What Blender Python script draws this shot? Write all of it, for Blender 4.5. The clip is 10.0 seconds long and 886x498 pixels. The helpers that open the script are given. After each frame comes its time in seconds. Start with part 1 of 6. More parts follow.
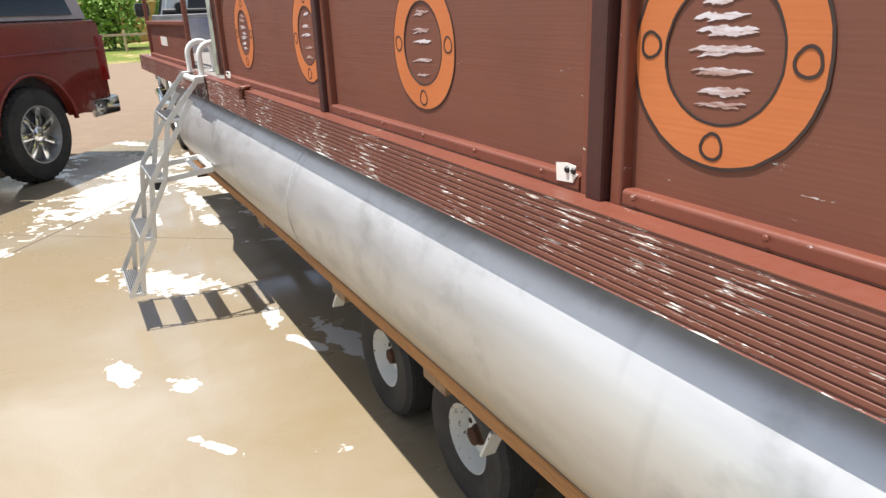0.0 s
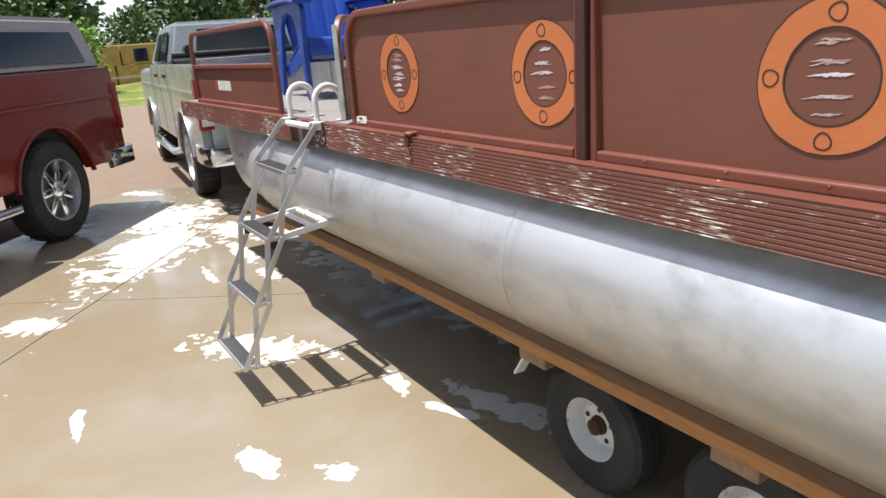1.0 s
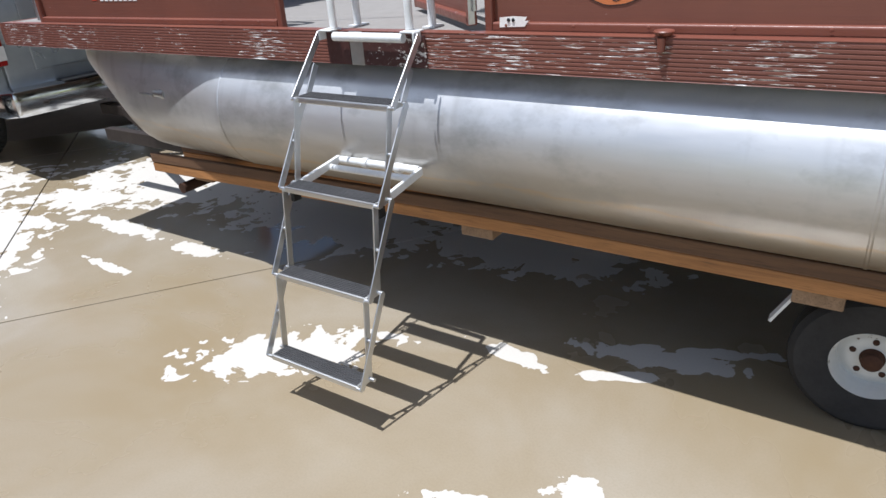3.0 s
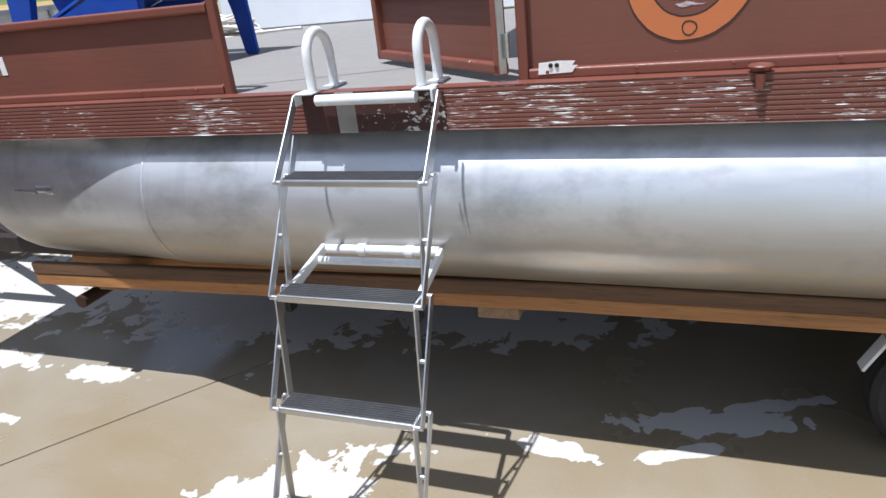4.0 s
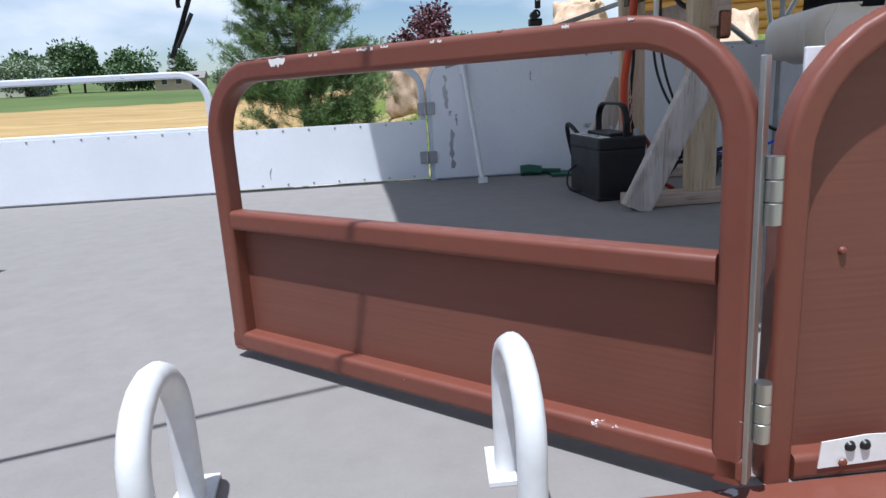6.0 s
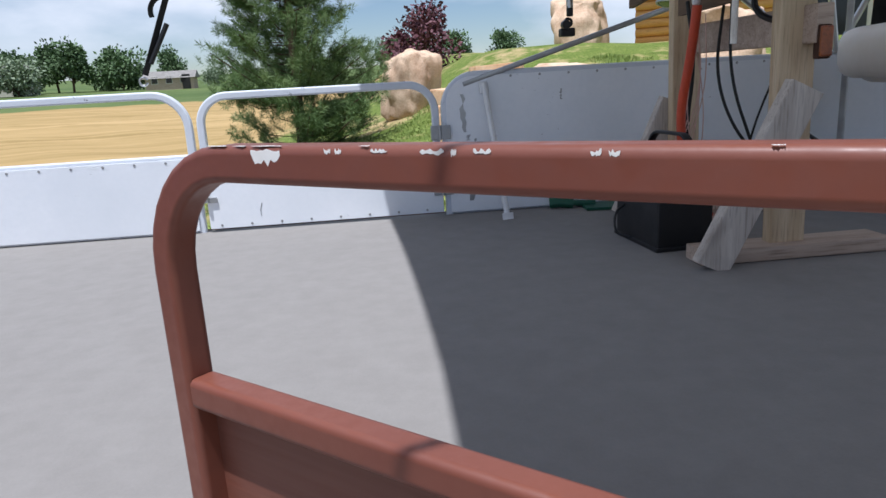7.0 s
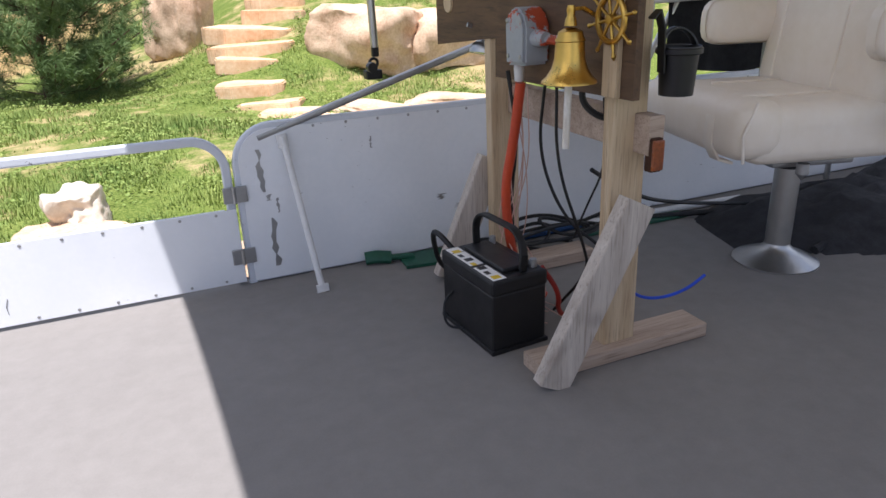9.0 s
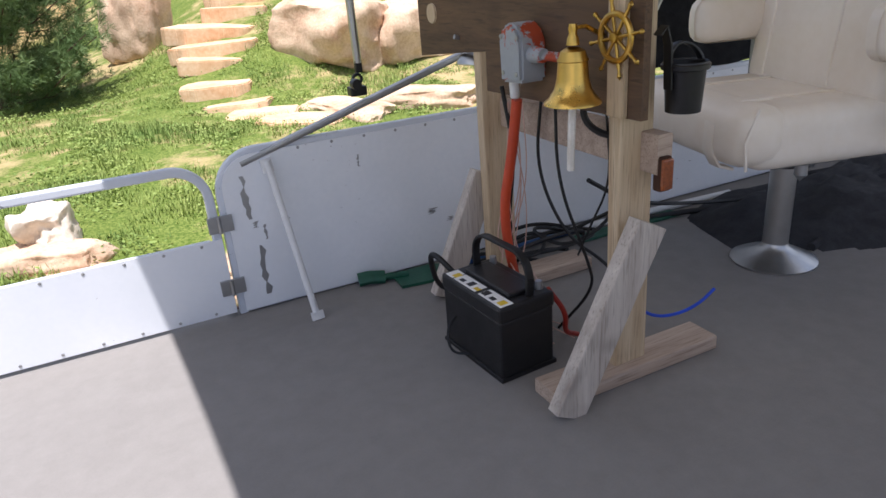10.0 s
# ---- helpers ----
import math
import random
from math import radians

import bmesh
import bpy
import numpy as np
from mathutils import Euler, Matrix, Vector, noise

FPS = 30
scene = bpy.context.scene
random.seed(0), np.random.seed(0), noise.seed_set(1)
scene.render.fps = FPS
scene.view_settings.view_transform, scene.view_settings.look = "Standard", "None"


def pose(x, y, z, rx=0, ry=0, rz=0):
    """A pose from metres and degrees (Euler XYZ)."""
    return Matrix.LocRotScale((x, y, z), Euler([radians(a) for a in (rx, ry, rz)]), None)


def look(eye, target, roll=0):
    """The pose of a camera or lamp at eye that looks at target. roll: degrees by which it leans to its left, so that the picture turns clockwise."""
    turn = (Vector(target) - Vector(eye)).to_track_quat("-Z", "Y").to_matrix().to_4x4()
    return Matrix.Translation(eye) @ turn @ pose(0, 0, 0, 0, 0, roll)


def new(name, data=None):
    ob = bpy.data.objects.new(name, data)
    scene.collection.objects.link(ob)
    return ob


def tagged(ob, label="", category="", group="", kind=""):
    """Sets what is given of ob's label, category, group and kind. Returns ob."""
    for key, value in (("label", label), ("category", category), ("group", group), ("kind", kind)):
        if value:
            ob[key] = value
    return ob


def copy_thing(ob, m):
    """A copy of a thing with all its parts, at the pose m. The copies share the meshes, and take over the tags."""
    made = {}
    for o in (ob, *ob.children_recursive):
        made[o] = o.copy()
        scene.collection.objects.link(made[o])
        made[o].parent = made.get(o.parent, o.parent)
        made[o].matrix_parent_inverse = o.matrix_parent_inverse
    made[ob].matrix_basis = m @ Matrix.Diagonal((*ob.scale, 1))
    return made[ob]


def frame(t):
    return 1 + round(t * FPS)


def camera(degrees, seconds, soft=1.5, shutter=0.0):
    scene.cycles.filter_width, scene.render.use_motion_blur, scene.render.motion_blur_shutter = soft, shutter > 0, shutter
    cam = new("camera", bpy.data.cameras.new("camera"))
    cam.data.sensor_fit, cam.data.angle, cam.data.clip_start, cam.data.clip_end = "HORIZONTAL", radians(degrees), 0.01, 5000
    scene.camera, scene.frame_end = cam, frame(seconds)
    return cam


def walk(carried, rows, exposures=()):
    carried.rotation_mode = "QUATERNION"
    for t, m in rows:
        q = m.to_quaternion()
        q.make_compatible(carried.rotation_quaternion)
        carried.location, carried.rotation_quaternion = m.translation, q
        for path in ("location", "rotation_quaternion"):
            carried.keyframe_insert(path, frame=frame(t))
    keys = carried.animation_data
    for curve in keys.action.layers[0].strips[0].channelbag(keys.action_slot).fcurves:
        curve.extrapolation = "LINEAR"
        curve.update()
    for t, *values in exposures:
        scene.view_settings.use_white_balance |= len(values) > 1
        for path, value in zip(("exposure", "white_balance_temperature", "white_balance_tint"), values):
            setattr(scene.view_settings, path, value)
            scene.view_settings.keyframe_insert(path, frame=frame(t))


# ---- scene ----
cam = camera(66.2, 10.0)
PATH = [
    (0, (3.016, -0.7, 1.544), (1.359, 0.197, 0.871), -2.2),
    (0.5, (2.691, -1.017, 1.568), (1.004, -0.105, 0.999), -4.1),
    (1, (2.314, -1.268, 1.588), (0.691, -0.263, 0.994), -4.2),
    (1.5, (1.995, -1.575, 1.611), (0.421, -0.581, 0.88), -4.6),
    (2, (1.563, -1.728, 1.572), (0.085, -0.56, 0.9), -4.9),
    (2.2, (1.394, -1.785, 1.582), (-0.009, -0.545, 0.879), -3.7),
    (3.3, (0.486, -1.908, 1.552), (-0.452, -0.384, 0.66), -5.1),
    (3.5, (0.335, -1.881, 1.548), (-0.541, -0.314, 0.666), -4.9),
    (4, (0.024, -1.759, 1.563), (-0.653, -0.046, 0.782), -6.5),
    (4.5, (-0.211, -1.527, 1.582), (-0.778, 0.304, 1.012), -6.9),
    (5, (-0.441, -1.212, 1.602), (-0.768, 0.678, 1.038), -5.6),
    (5.5, (-0.659, -0.861, 1.611), (-0.602, 1.088, 1.163), -2.7),
    (6, (-0.767, -0.575, 1.658), (-0.608, 1.363, 1.191), -3.1),
    (6.2, (-0.789, -0.455, 1.685), (-0.679, 1.49, 1.229), -4.5),
    (7.3, (-0.83, -0.037, 1.775), (-0.578, 1.882, 1.273), -2.5),
    (7.5, (-0.841, 0.038, 1.812), (-0.465, 1.925, 1.25), -3.1),
    (8, (-0.811, 0.11, 1.978), (-0.095, 1.852, 1.304), -2.7),
    (8.5, (-0.8, 0.183, 2.041), (-0.065, 1.95, 1.462), -3.6),
    (9, (-0.773, 0.238, 2.166), (-0.047, 1.955, 1.441), -2.2),
    (9.5, (-0.781, 0.272, 2.21), (-0.088, 2.012, 1.509), -3.7),
    (10, (-0.793, 0.357, 2.242), (-0.005, 2.028, 1.476), -4.4),
]
EXPOSURES = [(0.0, 0.66, 6700, 11), (1.5, 0.42, 6250, 12), (3.5, 0.32, 5900, 11), (4.5, 0.44, 5750, 11), (5.2, 0.48, 5650, 11), (6.0, 0.24, 5700, 12), (7.3, 0.12, 5850, 13), (8.0, 0.24, 5950, 14), (8.5, 0.54, 6100, 16), (9.0, 0.62, 6200, 17), (10.0, 0.60, 6200, 17)]
walk(cam, [(t, look(eye, target, roll)) for t, eye, target, roll in PATH], EXPOSURES)

# ---- world and sun ----
SUN_DIR = Vector((0.13, 0.255, -1.0)).normalized()      # the way the light travels
world = bpy.data.worlds.new("world")
scene.world = world
world.use_nodes = True
wn, wl = world.node_tree.nodes, world.node_tree.links
wn.clear()
sky = wn.new("ShaderNodeTexSky")
sky.sky_type, sky.sun_disc = "NISHITA", False
sky.sun_elevation = math.asin(-SUN_DIR.z)
sky.sun_rotation = math.atan2(-SUN_DIR.x, -SUN_DIR.y)
sky.air_density, sky.dust_density, sky.ozone_density = 1.0, 0.25, 2.0
# broken white cloud over the blue
tc, mp = wn.new("ShaderNodeTexCoord"), wn.new("ShaderNodeMapping")
mp.inputs["Scale"].default_value = (1.0, 1.0, 2.6)
cn = wn.new("ShaderNodeTexNoise")
cn.inputs["Scale"].default_value, cn.inputs["Detail"].default_value, cn.inputs["Roughness"].default_value = 2.1, 7.0, 0.52
cr = wn.new("ShaderNodeValToRGB")
cr.color_ramp.elements[0].position, cr.color_ramp.elements[1].position = 0.42, 0.62
cm = wn.new("ShaderNodeMix")
cm.data_type = "RGBA"
cm.inputs["B"].default_value = (9.5, 9.8, 10.2, 1)
bg = wn.new("ShaderNodeBackground")
bg.inputs["Strength"].default_value = 0.084
wo = wn.new("ShaderNodeOutputWorld")
wl.new(tc.outputs["Generated"], mp.inputs["Vector"])
wl.new(mp.outputs["Vector"], cn.inputs["Vector"])
wl.new(cn.outputs["Fac"], cr.inputs["Fac"])
wl.new(cr.outputs["Color"], cm.inputs["Factor"])
wl.new(sky.outputs["Color"], cm.inputs["A"])
wl.new(cm.outputs["Result"], bg.inputs["Color"])
wl.new(bg.outputs["Background"], wo.inputs["Surface"])
sun = new("sun", bpy.data.lights.new("sun", "SUN"))
sun.data.energy, sun.data.angle, sun.data.color = 5.0, radians(0.55), (1.0, 0.975, 0.93)
sun.matrix_world = look((0, 0, 30), Vector((0, 0, 30)) + SUN_DIR)

# ---- materials ----
R = random.Random(7)


def srgb(h):
    """Linear colour from a six-digit hex value."""
    v = [int(h[i:i + 2], 16) / 255 for i in (0, 2, 4)]
    return tuple(c / 12.92 if c <= 0.04045 else ((c + 0.055) / 1.055) ** 2.4 for c in v) + (1,)


class Nodes:
    """Short hand for building one node material."""

    def __init__(self, name):
        self.mat = bpy.data.materials.new(name)
        self.mat.use_nodes = True
        self.n, self.l = self.mat.node_tree.nodes, self.mat.node_tree.links
        self.p = self.n["Principled BSDF"]
        self.co = self.n.new("ShaderNodeTexCoord").outputs["Object"]

    def put(self, value, socket):
        if isinstance(value, bpy.types.NodeSocket):
            self.l.new(value, socket)
        elif value is not None:
            socket.default_value = value

    def map(self, scale=(1, 1, 1), rot=(0, 0, 0), source=None):
        m = self.n.new("ShaderNodeMapping")
        m.inputs["Scale"].default_value, m.inputs["Rotation"].default_value = scale, rot
        self.put(source or self.co, m.inputs["Vector"])
        return m.outputs["Vector"]

    def noise(self, scale, detail=4, rough=0.6, vec=None, warp=0.0):
        t = self.n.new("ShaderNodeTexNoise")
        t.inputs["Scale"].default_value, t.inputs["Detail"].default_value = scale, detail
        t.inputs["Roughness"].default_value, t.inputs["Distortion"].default_value = rough, warp
        self.put(vec or self.co, t.inputs["Vector"])
        return t.outputs["Fac"]

    def ramp(self, fac, stops):
        r = self.n.new("ShaderNodeValToRGB")
        e = r.color_ramp.elements
        while len(e) < len(stops):
            e.new(0.5)
        for k, (p, c) in zip(e, stops):
            k.position, k.color = p, (c if not isinstance(c, (int, float)) else (c, c, c, 1))
        self.put(fac, r.inputs["Fac"])
        return r.outputs["Color"]

    def mix(self, fac, a, b, mode="MIX"):
        m = self.n.new("ShaderNodeMix")
        m.data_type, m.blend_type = "RGBA", mode
        self.put(fac, m.inputs["Factor"])
        self.put(a, m.inputs["A"])
        self.put(b, m.inputs["B"])
        return m.outputs["Result"]

    def math(self, op, a, b=0.0, c=None, clamp=False):
        m = self.n.new("ShaderNodeMath")
        m.operation, m.use_clamp = op, clamp
        self.put(a, m.inputs[0])
        self.put(b, m.inputs[1])
        if c is not None:
            self.put(c, m.inputs[2])
        return m.outputs["Value"]

    def xyz(self, vec=None):
        s = self.n.new("ShaderNodeSeparateXYZ")
        self.put(vec or self.co, s.inputs["Vector"])
        return s.outputs

    def bump(self, height, strength=0.3, dist=0.01):
        b = self.n.new("ShaderNodeBump")
        b.inputs["Strength"].default_value, b.inputs["Distance"].default_value = strength, dist
        self.put(height, b.inputs["Height"])
        self.l.new(b.outputs["Normal"], self.p.inputs["Normal"])
        return self

    def done(self, colour, rough=0.5, metal=0.0, **more):
        self.put(colour, self.p.inputs["Base Color"])
        self.put(rough, self.p.inputs["Roughness"])
        self.put(metal, self.p.inputs["Metallic"])
        for k, v in more.items():
            self.put(v, self.p.inputs[k.replace("_", " ")])
        return self.mat


def simple(name, a, b=None, scale=20.0, rough=0.5, metal=0.0, bump=0.15, dist=0.004, stretch=(1, 1, 1), spread=(0.35, 0.65), **more):
    """A surface of two close tones: coarse stains times fine grain."""
    k = Nodes(name)
    a = srgb(a) if isinstance(a, str) else a
    b = (srgb(b) if isinstance(b, str) else b) or tuple(c * 0.8 for c in a[:3]) + (1,)
    v = k.map(stretch)
    coarse, fine = k.noise(scale * 0.2, 5, 0.6, v), k.noise(scale * 2, 3, 0.6, v)
    mixed = k.math("ADD", k.math("MULTIPLY", coarse, 0.65), k.math("MULTIPLY", fine, 0.35))
    col = k.mix(k.ramp(mixed, [(spread[0], 0.0), (spread[1], 1.0)]), a, b)
    k.bump(mixed, bump, dist)
    rr = k.ramp(coarse, [(0.3, max(rough - 0.08, 0.02)), (0.7, min(rough + 0.1, 1))])
    return k.done(col, rr, metal, **more)


def chipped(name, paint, paint2, bare, amount, grain=True, stretch=(1.2, 1.2, 9), rough=0.5):
    """Brushed-on paint that has flaked to bare metal or primer."""
    k = Nodes(name)
    lines = k.noise(60, 3, 0.5, k.map((0.05, 0.05, 1.6) if grain else (1, 1, 1)))
    tone = k.mix(k.ramp(k.noise(2.3, 5), [(0.3, 0.0), (0.7, 1.0)]), srgb(paint), srgb(paint2))
    tone = k.mix(k.ramp(lines, [(0.35, 0.0), (0.7, 0.3)]), tone, srgb(paint2))
    flake = k.math("MULTIPLY", k.noise(14, 6, 0.7, k.map(stretch)), k.ramp(k.noise(2.6, 4), [(0.35, 0.72), (0.65, 1.0)]))
    mask = k.ramp(flake, [(amount, 0.0), (amount + 0.015, 1.0)])
    ribs = k.math("SINE", k.math("MULTIPLY", k.xyz()[2], 2 * math.pi / 0.0075)) if grain else 0.0
    k.bump(k.math("ADD", k.math("MULTIPLY", ribs, 0.03), k.math("SUBTRACT", k.math("MULTIPLY", lines, 0.5), k.math("MULTIPLY", mask, 0.6))), 0.2, 0.003)
    return k.done(k.mix(mask, tone, srgb(bare)), k.ramp(lines, [(0.3, rough - 0.08), (0.7, rough + 0.12)]), 0.0)


def wood(name, a, b, dark, axis=0, rough=0.75, rings=14):
    """Weathered sawn timber with grain along one axis and knots."""
    k = Nodes(name)
    s = [rings, rings, rings]
    s[axis] = 0.7
    v = k.map(tuple(s))
    g = k.noise(2.2, 6, 0.65, v, 0.6)
    fine = k.noise(16, 3, 0.6, v)
    col = k.mix(k.ramp(g, [(0.32, 0.0), (0.68, 1.0)]), srgb(a), srgb(b))
    col = k.mix(k.ramp(fine, [(0.52, 0.0), (0.78, 0.75)]), col, srgb(dark))
    blot = k.ramp(k.noise(3.3, 3), [(0.66, 0.0), (0.78, 0.8)])
    col = k.mix(blot, col, srgb(dark))
    k.bump(k.math("ADD", g, fine), 0.35, 0.003)
    return k.done(col, rough)


def metal(name, colour, rough=0.35, streak=(1, 1, 1), amount=0.25, dirt=None):
    k = Nodes(name)
    n1, n2 = k.noise(9, 5, 0.6, k.map(streak)), k.noise(90, 2, 0.5, k.map(streak))
    c = srgb(colour)
    col = k.mix(k.ramp(n1, [(0.3, 0.0), (0.75, 1.0)]), c, tuple(v * (1 - amount) for v in c[:3]) + (1,))
    if dirt:
        col = k.mix(k.ramp(k.noise(5, 6, 0.7), [(0.55, 0.0), (0.75, 0.7)]), col, srgb(dirt))
    k.bump(k.math("ADD", n1, k.math("MULTIPLY", n2, 0.4)), 0.12, 0.002)
    return k.done(col, k.ramp(n1, [(0.3, rough - 0.06), (0.7, rough + 0.12)]), 1.0)


def pontoon_skin():
    """Brushed, water-stained aluminium tube: dull above, the ground's brown reflection painted in low down."""
    k = Nodes("pontoon_aluminium")
    z = k.xyz()[2]
    n1, n2 = k.noise(3.0, 5, 0.6, k.map((0.5, 1, 3.5))), k.noise(14, 4, 0.6, k.map((0.5, 1, 2)))
    col = k.mix(k.ramp(n1, [(0.3, 0.0), (0.7, 1.0)]), (0.64, 0.645, 0.655, 1), (0.54, 0.545, 0.555, 1))
    level = k.math("ADD", z, k.math("MULTIPLY", k.math("SUBTRACT", k.noise(1.6, 5, 0.65, k.map((0.5, 1, 1))), 0.5), 0.22))
    # browner towards the bottom: the ground's reflection is mixed into the base colour
    ground_tint = k.ramp(level, [(0.60, 0.95), (0.73, 0.75), (0.82, 0.38), (0.97, 0.0)])
    col = k.mix(ground_tint, col, (0.25, 0.205, 0.145, 1))
    tide = k.ramp(k.math("ADD", level, k.math("MULTIPLY", n2, 0.03)), [(0.752, 0.0), (0.765, 0.5), (0.775, 0.0)])
    col = k.mix(tide, col, (0.46, 0.33, 0.19, 1))
    spots = k.ramp(k.noise(4.5, 5, 0.65, k.map((0.7, 1, 1))), [(0.50, 0.0), (0.68, 0.7)])
    col = k.mix(spots, col, (0.30, 0.30, 0.29, 1))
    drips = k.ramp(k.noise(11, 3, 0.5, k.map((1, 0.1, 0.12))), [(0.60, 0.0), (0.72, 0.35)])
    col = k.mix(drips, col, (0.36, 0.36, 0.36, 1))
    k.bump(k.math("ADD", n1, k.math("MULTIPLY", n2, 0.25)), 0.035, 0.006)
    return k.done(col, k.ramp(n2, [(0.3, 0.36), (0.75, 0.48)]), 0.68)


def concrete():
    """Broom-finished slabs: mostly wet and tan, with dried-out white patches."""
    k = Nodes("wet_concrete")
    geo = k.n.new("ShaderNodeNewGeometry").outputs["Position"]
    x, y, _ = k.xyz(geo)
    wob = k.math("MULTIPLY", k.math("SUBTRACT", k.noise(3.2, 6, 0.62, geo, 1.2), 0.5), 2.4)
    wob = k.math("ADD", wob, k.math("MULTIPLY", k.math("SUBTRACT", k.noise(9, 2, 0.5, geo, 0.8), 0.5), 1.9))
    best = None
    for cx, cy, a, b, turn in DRY:
        a, b = a * 1.02, b * 1.05
        ca, sa = math.cos(turn), math.sin(turn)
        dx, dy = k.math("SUBTRACT", x, cx), k.math("SUBTRACT", y, cy)
        u = k.math("DIVIDE", k.math("ADD", k.math("MULTIPLY", dx, ca), k.math("MULTIPLY", dy, sa)), a)
        v = k.math("DIVIDE", k.math("SUBTRACT", k.math("MULTIPLY", dy, ca), k.math("MULTIPLY", dx, sa)), b)
        d = k.math("SQRT", k.math("ADD", k.math("MULTIPLY", u, u), k.math("MULTIPLY", v, v)))
        best = d if best is None else k.math("MINIMUM", best, d)
    field = k.math("ADD", best, wob)
    dry = k.ramp(field, [(0.90, 1.0), (0.93, 0.0)])
    speck = k.ramp(k.noise(1.7, 7, 0.72, k.map((1, 1, 1), source=geo), 0.6), [(0.685, 0.0), (0.692, 1.0)])
    dry = k.math("MAXIMUM", dry, speck)
    stain = k.noise(0.8, 5, 0.6, geo, 0.4)
    grit = k.noise(120, 2, 0.6, geo)
    wet = k.mix(k.ramp(stain, [(0.35, 0.0), (0.65, 1.0)]), (0.245, 0.19, 0.115, 1), (0.31, 0.27, 0.21, 1))
    wet = k.mix(k.ramp(grit, [(0.4, 0.0), (0.8, 0.25)]), wet, (0.2, 0.16, 0.1, 1))
    pale = k.mix(k.ramp(grit, [(0.35, 0.0), (0.75, 0.3)]), (0.50, 0.475, 0.435, 1), (0.39, 0.365, 0.33, 1))
    col = k.mix(dry, wet, pale)
    k.bump(k.math("MULTIPLY", grit, k.math("ADD", 0.25, dry)), 0.25, 0.002)
    rough = k.mix(dry, k.ramp(stain, [(0.38, 0.34), (0.5, 0.16), (0.6, 0.06)]), (0.85, 0.85, 0.85, 1))
    return k.done(col, rough, 0.0)


# places that have dried: x, y, half length, half width, turn
DRY = [(-1.24, -0.36, 0.48, 0.16, 0.65), (-0.33, 0.06, 0.20, 0.05, -0.13), (0.0, 0.12, 0.17, 0.03, 0.42), (0.10, 0.31, 0.26, 0.07, 0.18),
       (0.33, 0.45, 0.19, 0.03, 0.36), (-4.0, 0.36, 0.35, 0.2, 0.3), (-3.23, 0.18, 0.5, 0.07, 0.02), (-2.46, 0.16, 0.22, 0.06, 0.04), (-2.8, -0.21, 0.2, 0.035, -0.04),
       (-3.6, 0.95, 1.0, 0.48, 0.12), (-1.95, 1.0, 0.95, 0.50, 0.1), (-0.75, 0.95, 0.6, 0.26, 0.1), (-3.9, -0.40, 1.0, 0.40, 2.60), (-5.3, -0.25, 0.95, 0.55, 0.82),
       (-2.57, -1.39, 0.24, 0.13, 0.88), (-6.7, 0.0, 0.3, 0.12, 0.5), (-0.13, -0.70, 0.18, 0.05, 0.25), (0.12, -0.47, 0.08, 0.05, 0.4), (-0.95, -1.28, 0.17, 0.03, -0.1), (0.66, -0.44, 0.16, 0.03, 0.6)]


def ground_skin():
    """Lawn, weedy bank, gravel yard and mown stubble field in one sheet."""
    k = Nodes("ground")
    x, y, _ = k.xyz()
    n, f, g = k.noise(0.35, 6, 0.65), k.noise(3.0, 5, 0.7), k.noise(38, 4, 0.7)
    grass = k.mix(k.ramp(f, [(0.3, 0.0), (0.7, 1.0)]), srgb("647434"), srgb("868f4c"))
    grass = k.mix(k.ramp(g, [(0.42, 0.0), (0.60, 0.85)]), grass, srgb("42581f"))
    bare = k.ramp(k.math("ADD", k.math("MULTIPLY", n, 0.6), k.math("MULTIPLY", f, 0.4)), [(0.50, 0.0), (0.60, 0.8)])
    grass = k.mix(bare, grass, srgb("b89f78"))
    pebble = k.n.new("ShaderNodeTexVoronoi")
    pebble.inputs["Scale"].default_value = 19
    gravel = k.mix(pebble.outputs["Distance"], srgb("8f7d6d"), srgb("453930"))
    gravel = k.mix(k.ramp(f, [(0.45, 0.0), (0.75, 0.35)]), gravel, srgb("9c8b7a"))
    rows = k.noise(1.0, 5, 0.7, k.map((0.05, 0.8, 1)))
    straw = k.mix(k.ramp(rows, [(0.35, 0.0), (0.68, 1.0)]), srgb("b3986a"), srgb("8a7548"))
    far = k.mix(k.ramp(k.noise(0.06, 4, 0.6), [(0.35, 0.0), (0.65, 1.0)]), srgb("4b5d34"), srgb("626f42"))
    edge = k.math("MULTIPLY", k.math("SUBTRACT", k.noise(0.5, 4), 0.5), 3.0)
    ye = k.math("ADD", y, edge)
    xe = k.math("ADD", x, edge)
    in_gravel = k.math("MULTIPLY", k.ramp(k.math("DIVIDE", k.math("ADD", xe, 40), 40), [(0.36, 0.0), (0.37, 1.0), (0.97, 1.0), (0.98, 0.0)]),
                       k.ramp(k.math("DIVIDE", k.math("ADD", ye, 30), 60), [(0.30, 0.0), (0.31, 1.0), (0.575, 1.0), (0.58, 0.0)]))
    in_straw = k.math("MULTIPLY", k.ramp(k.math("DIVIDE", ye, 100), [(0.17, 0.0), (0.175, 1.0), (0.52, 1.0), (0.53, 0.0)]),
                      k.ramp(k.math("DIVIDE", k.math("ADD", k.math("ADD", xe, 100), k.math("MULTIPLY", y, -0.1)), 100), [(0.945, 1.0), (0.96, 0.0)]))
    in_far = k.ramp(k.math("DIVIDE", ye, 100), [(0.52, 0.0), (0.53, 1.0)])
    col = k.mix(in_straw, k.mix(in_far, k.mix(in_gravel, grass, gravel), far), straw)
    k.bump(k.math("ADD", g, pebble.outputs["Distance"]), 0.5, 0.03)
    return k.done(col, 0.95, 0.0, Specular_IOR_Level=0.15)


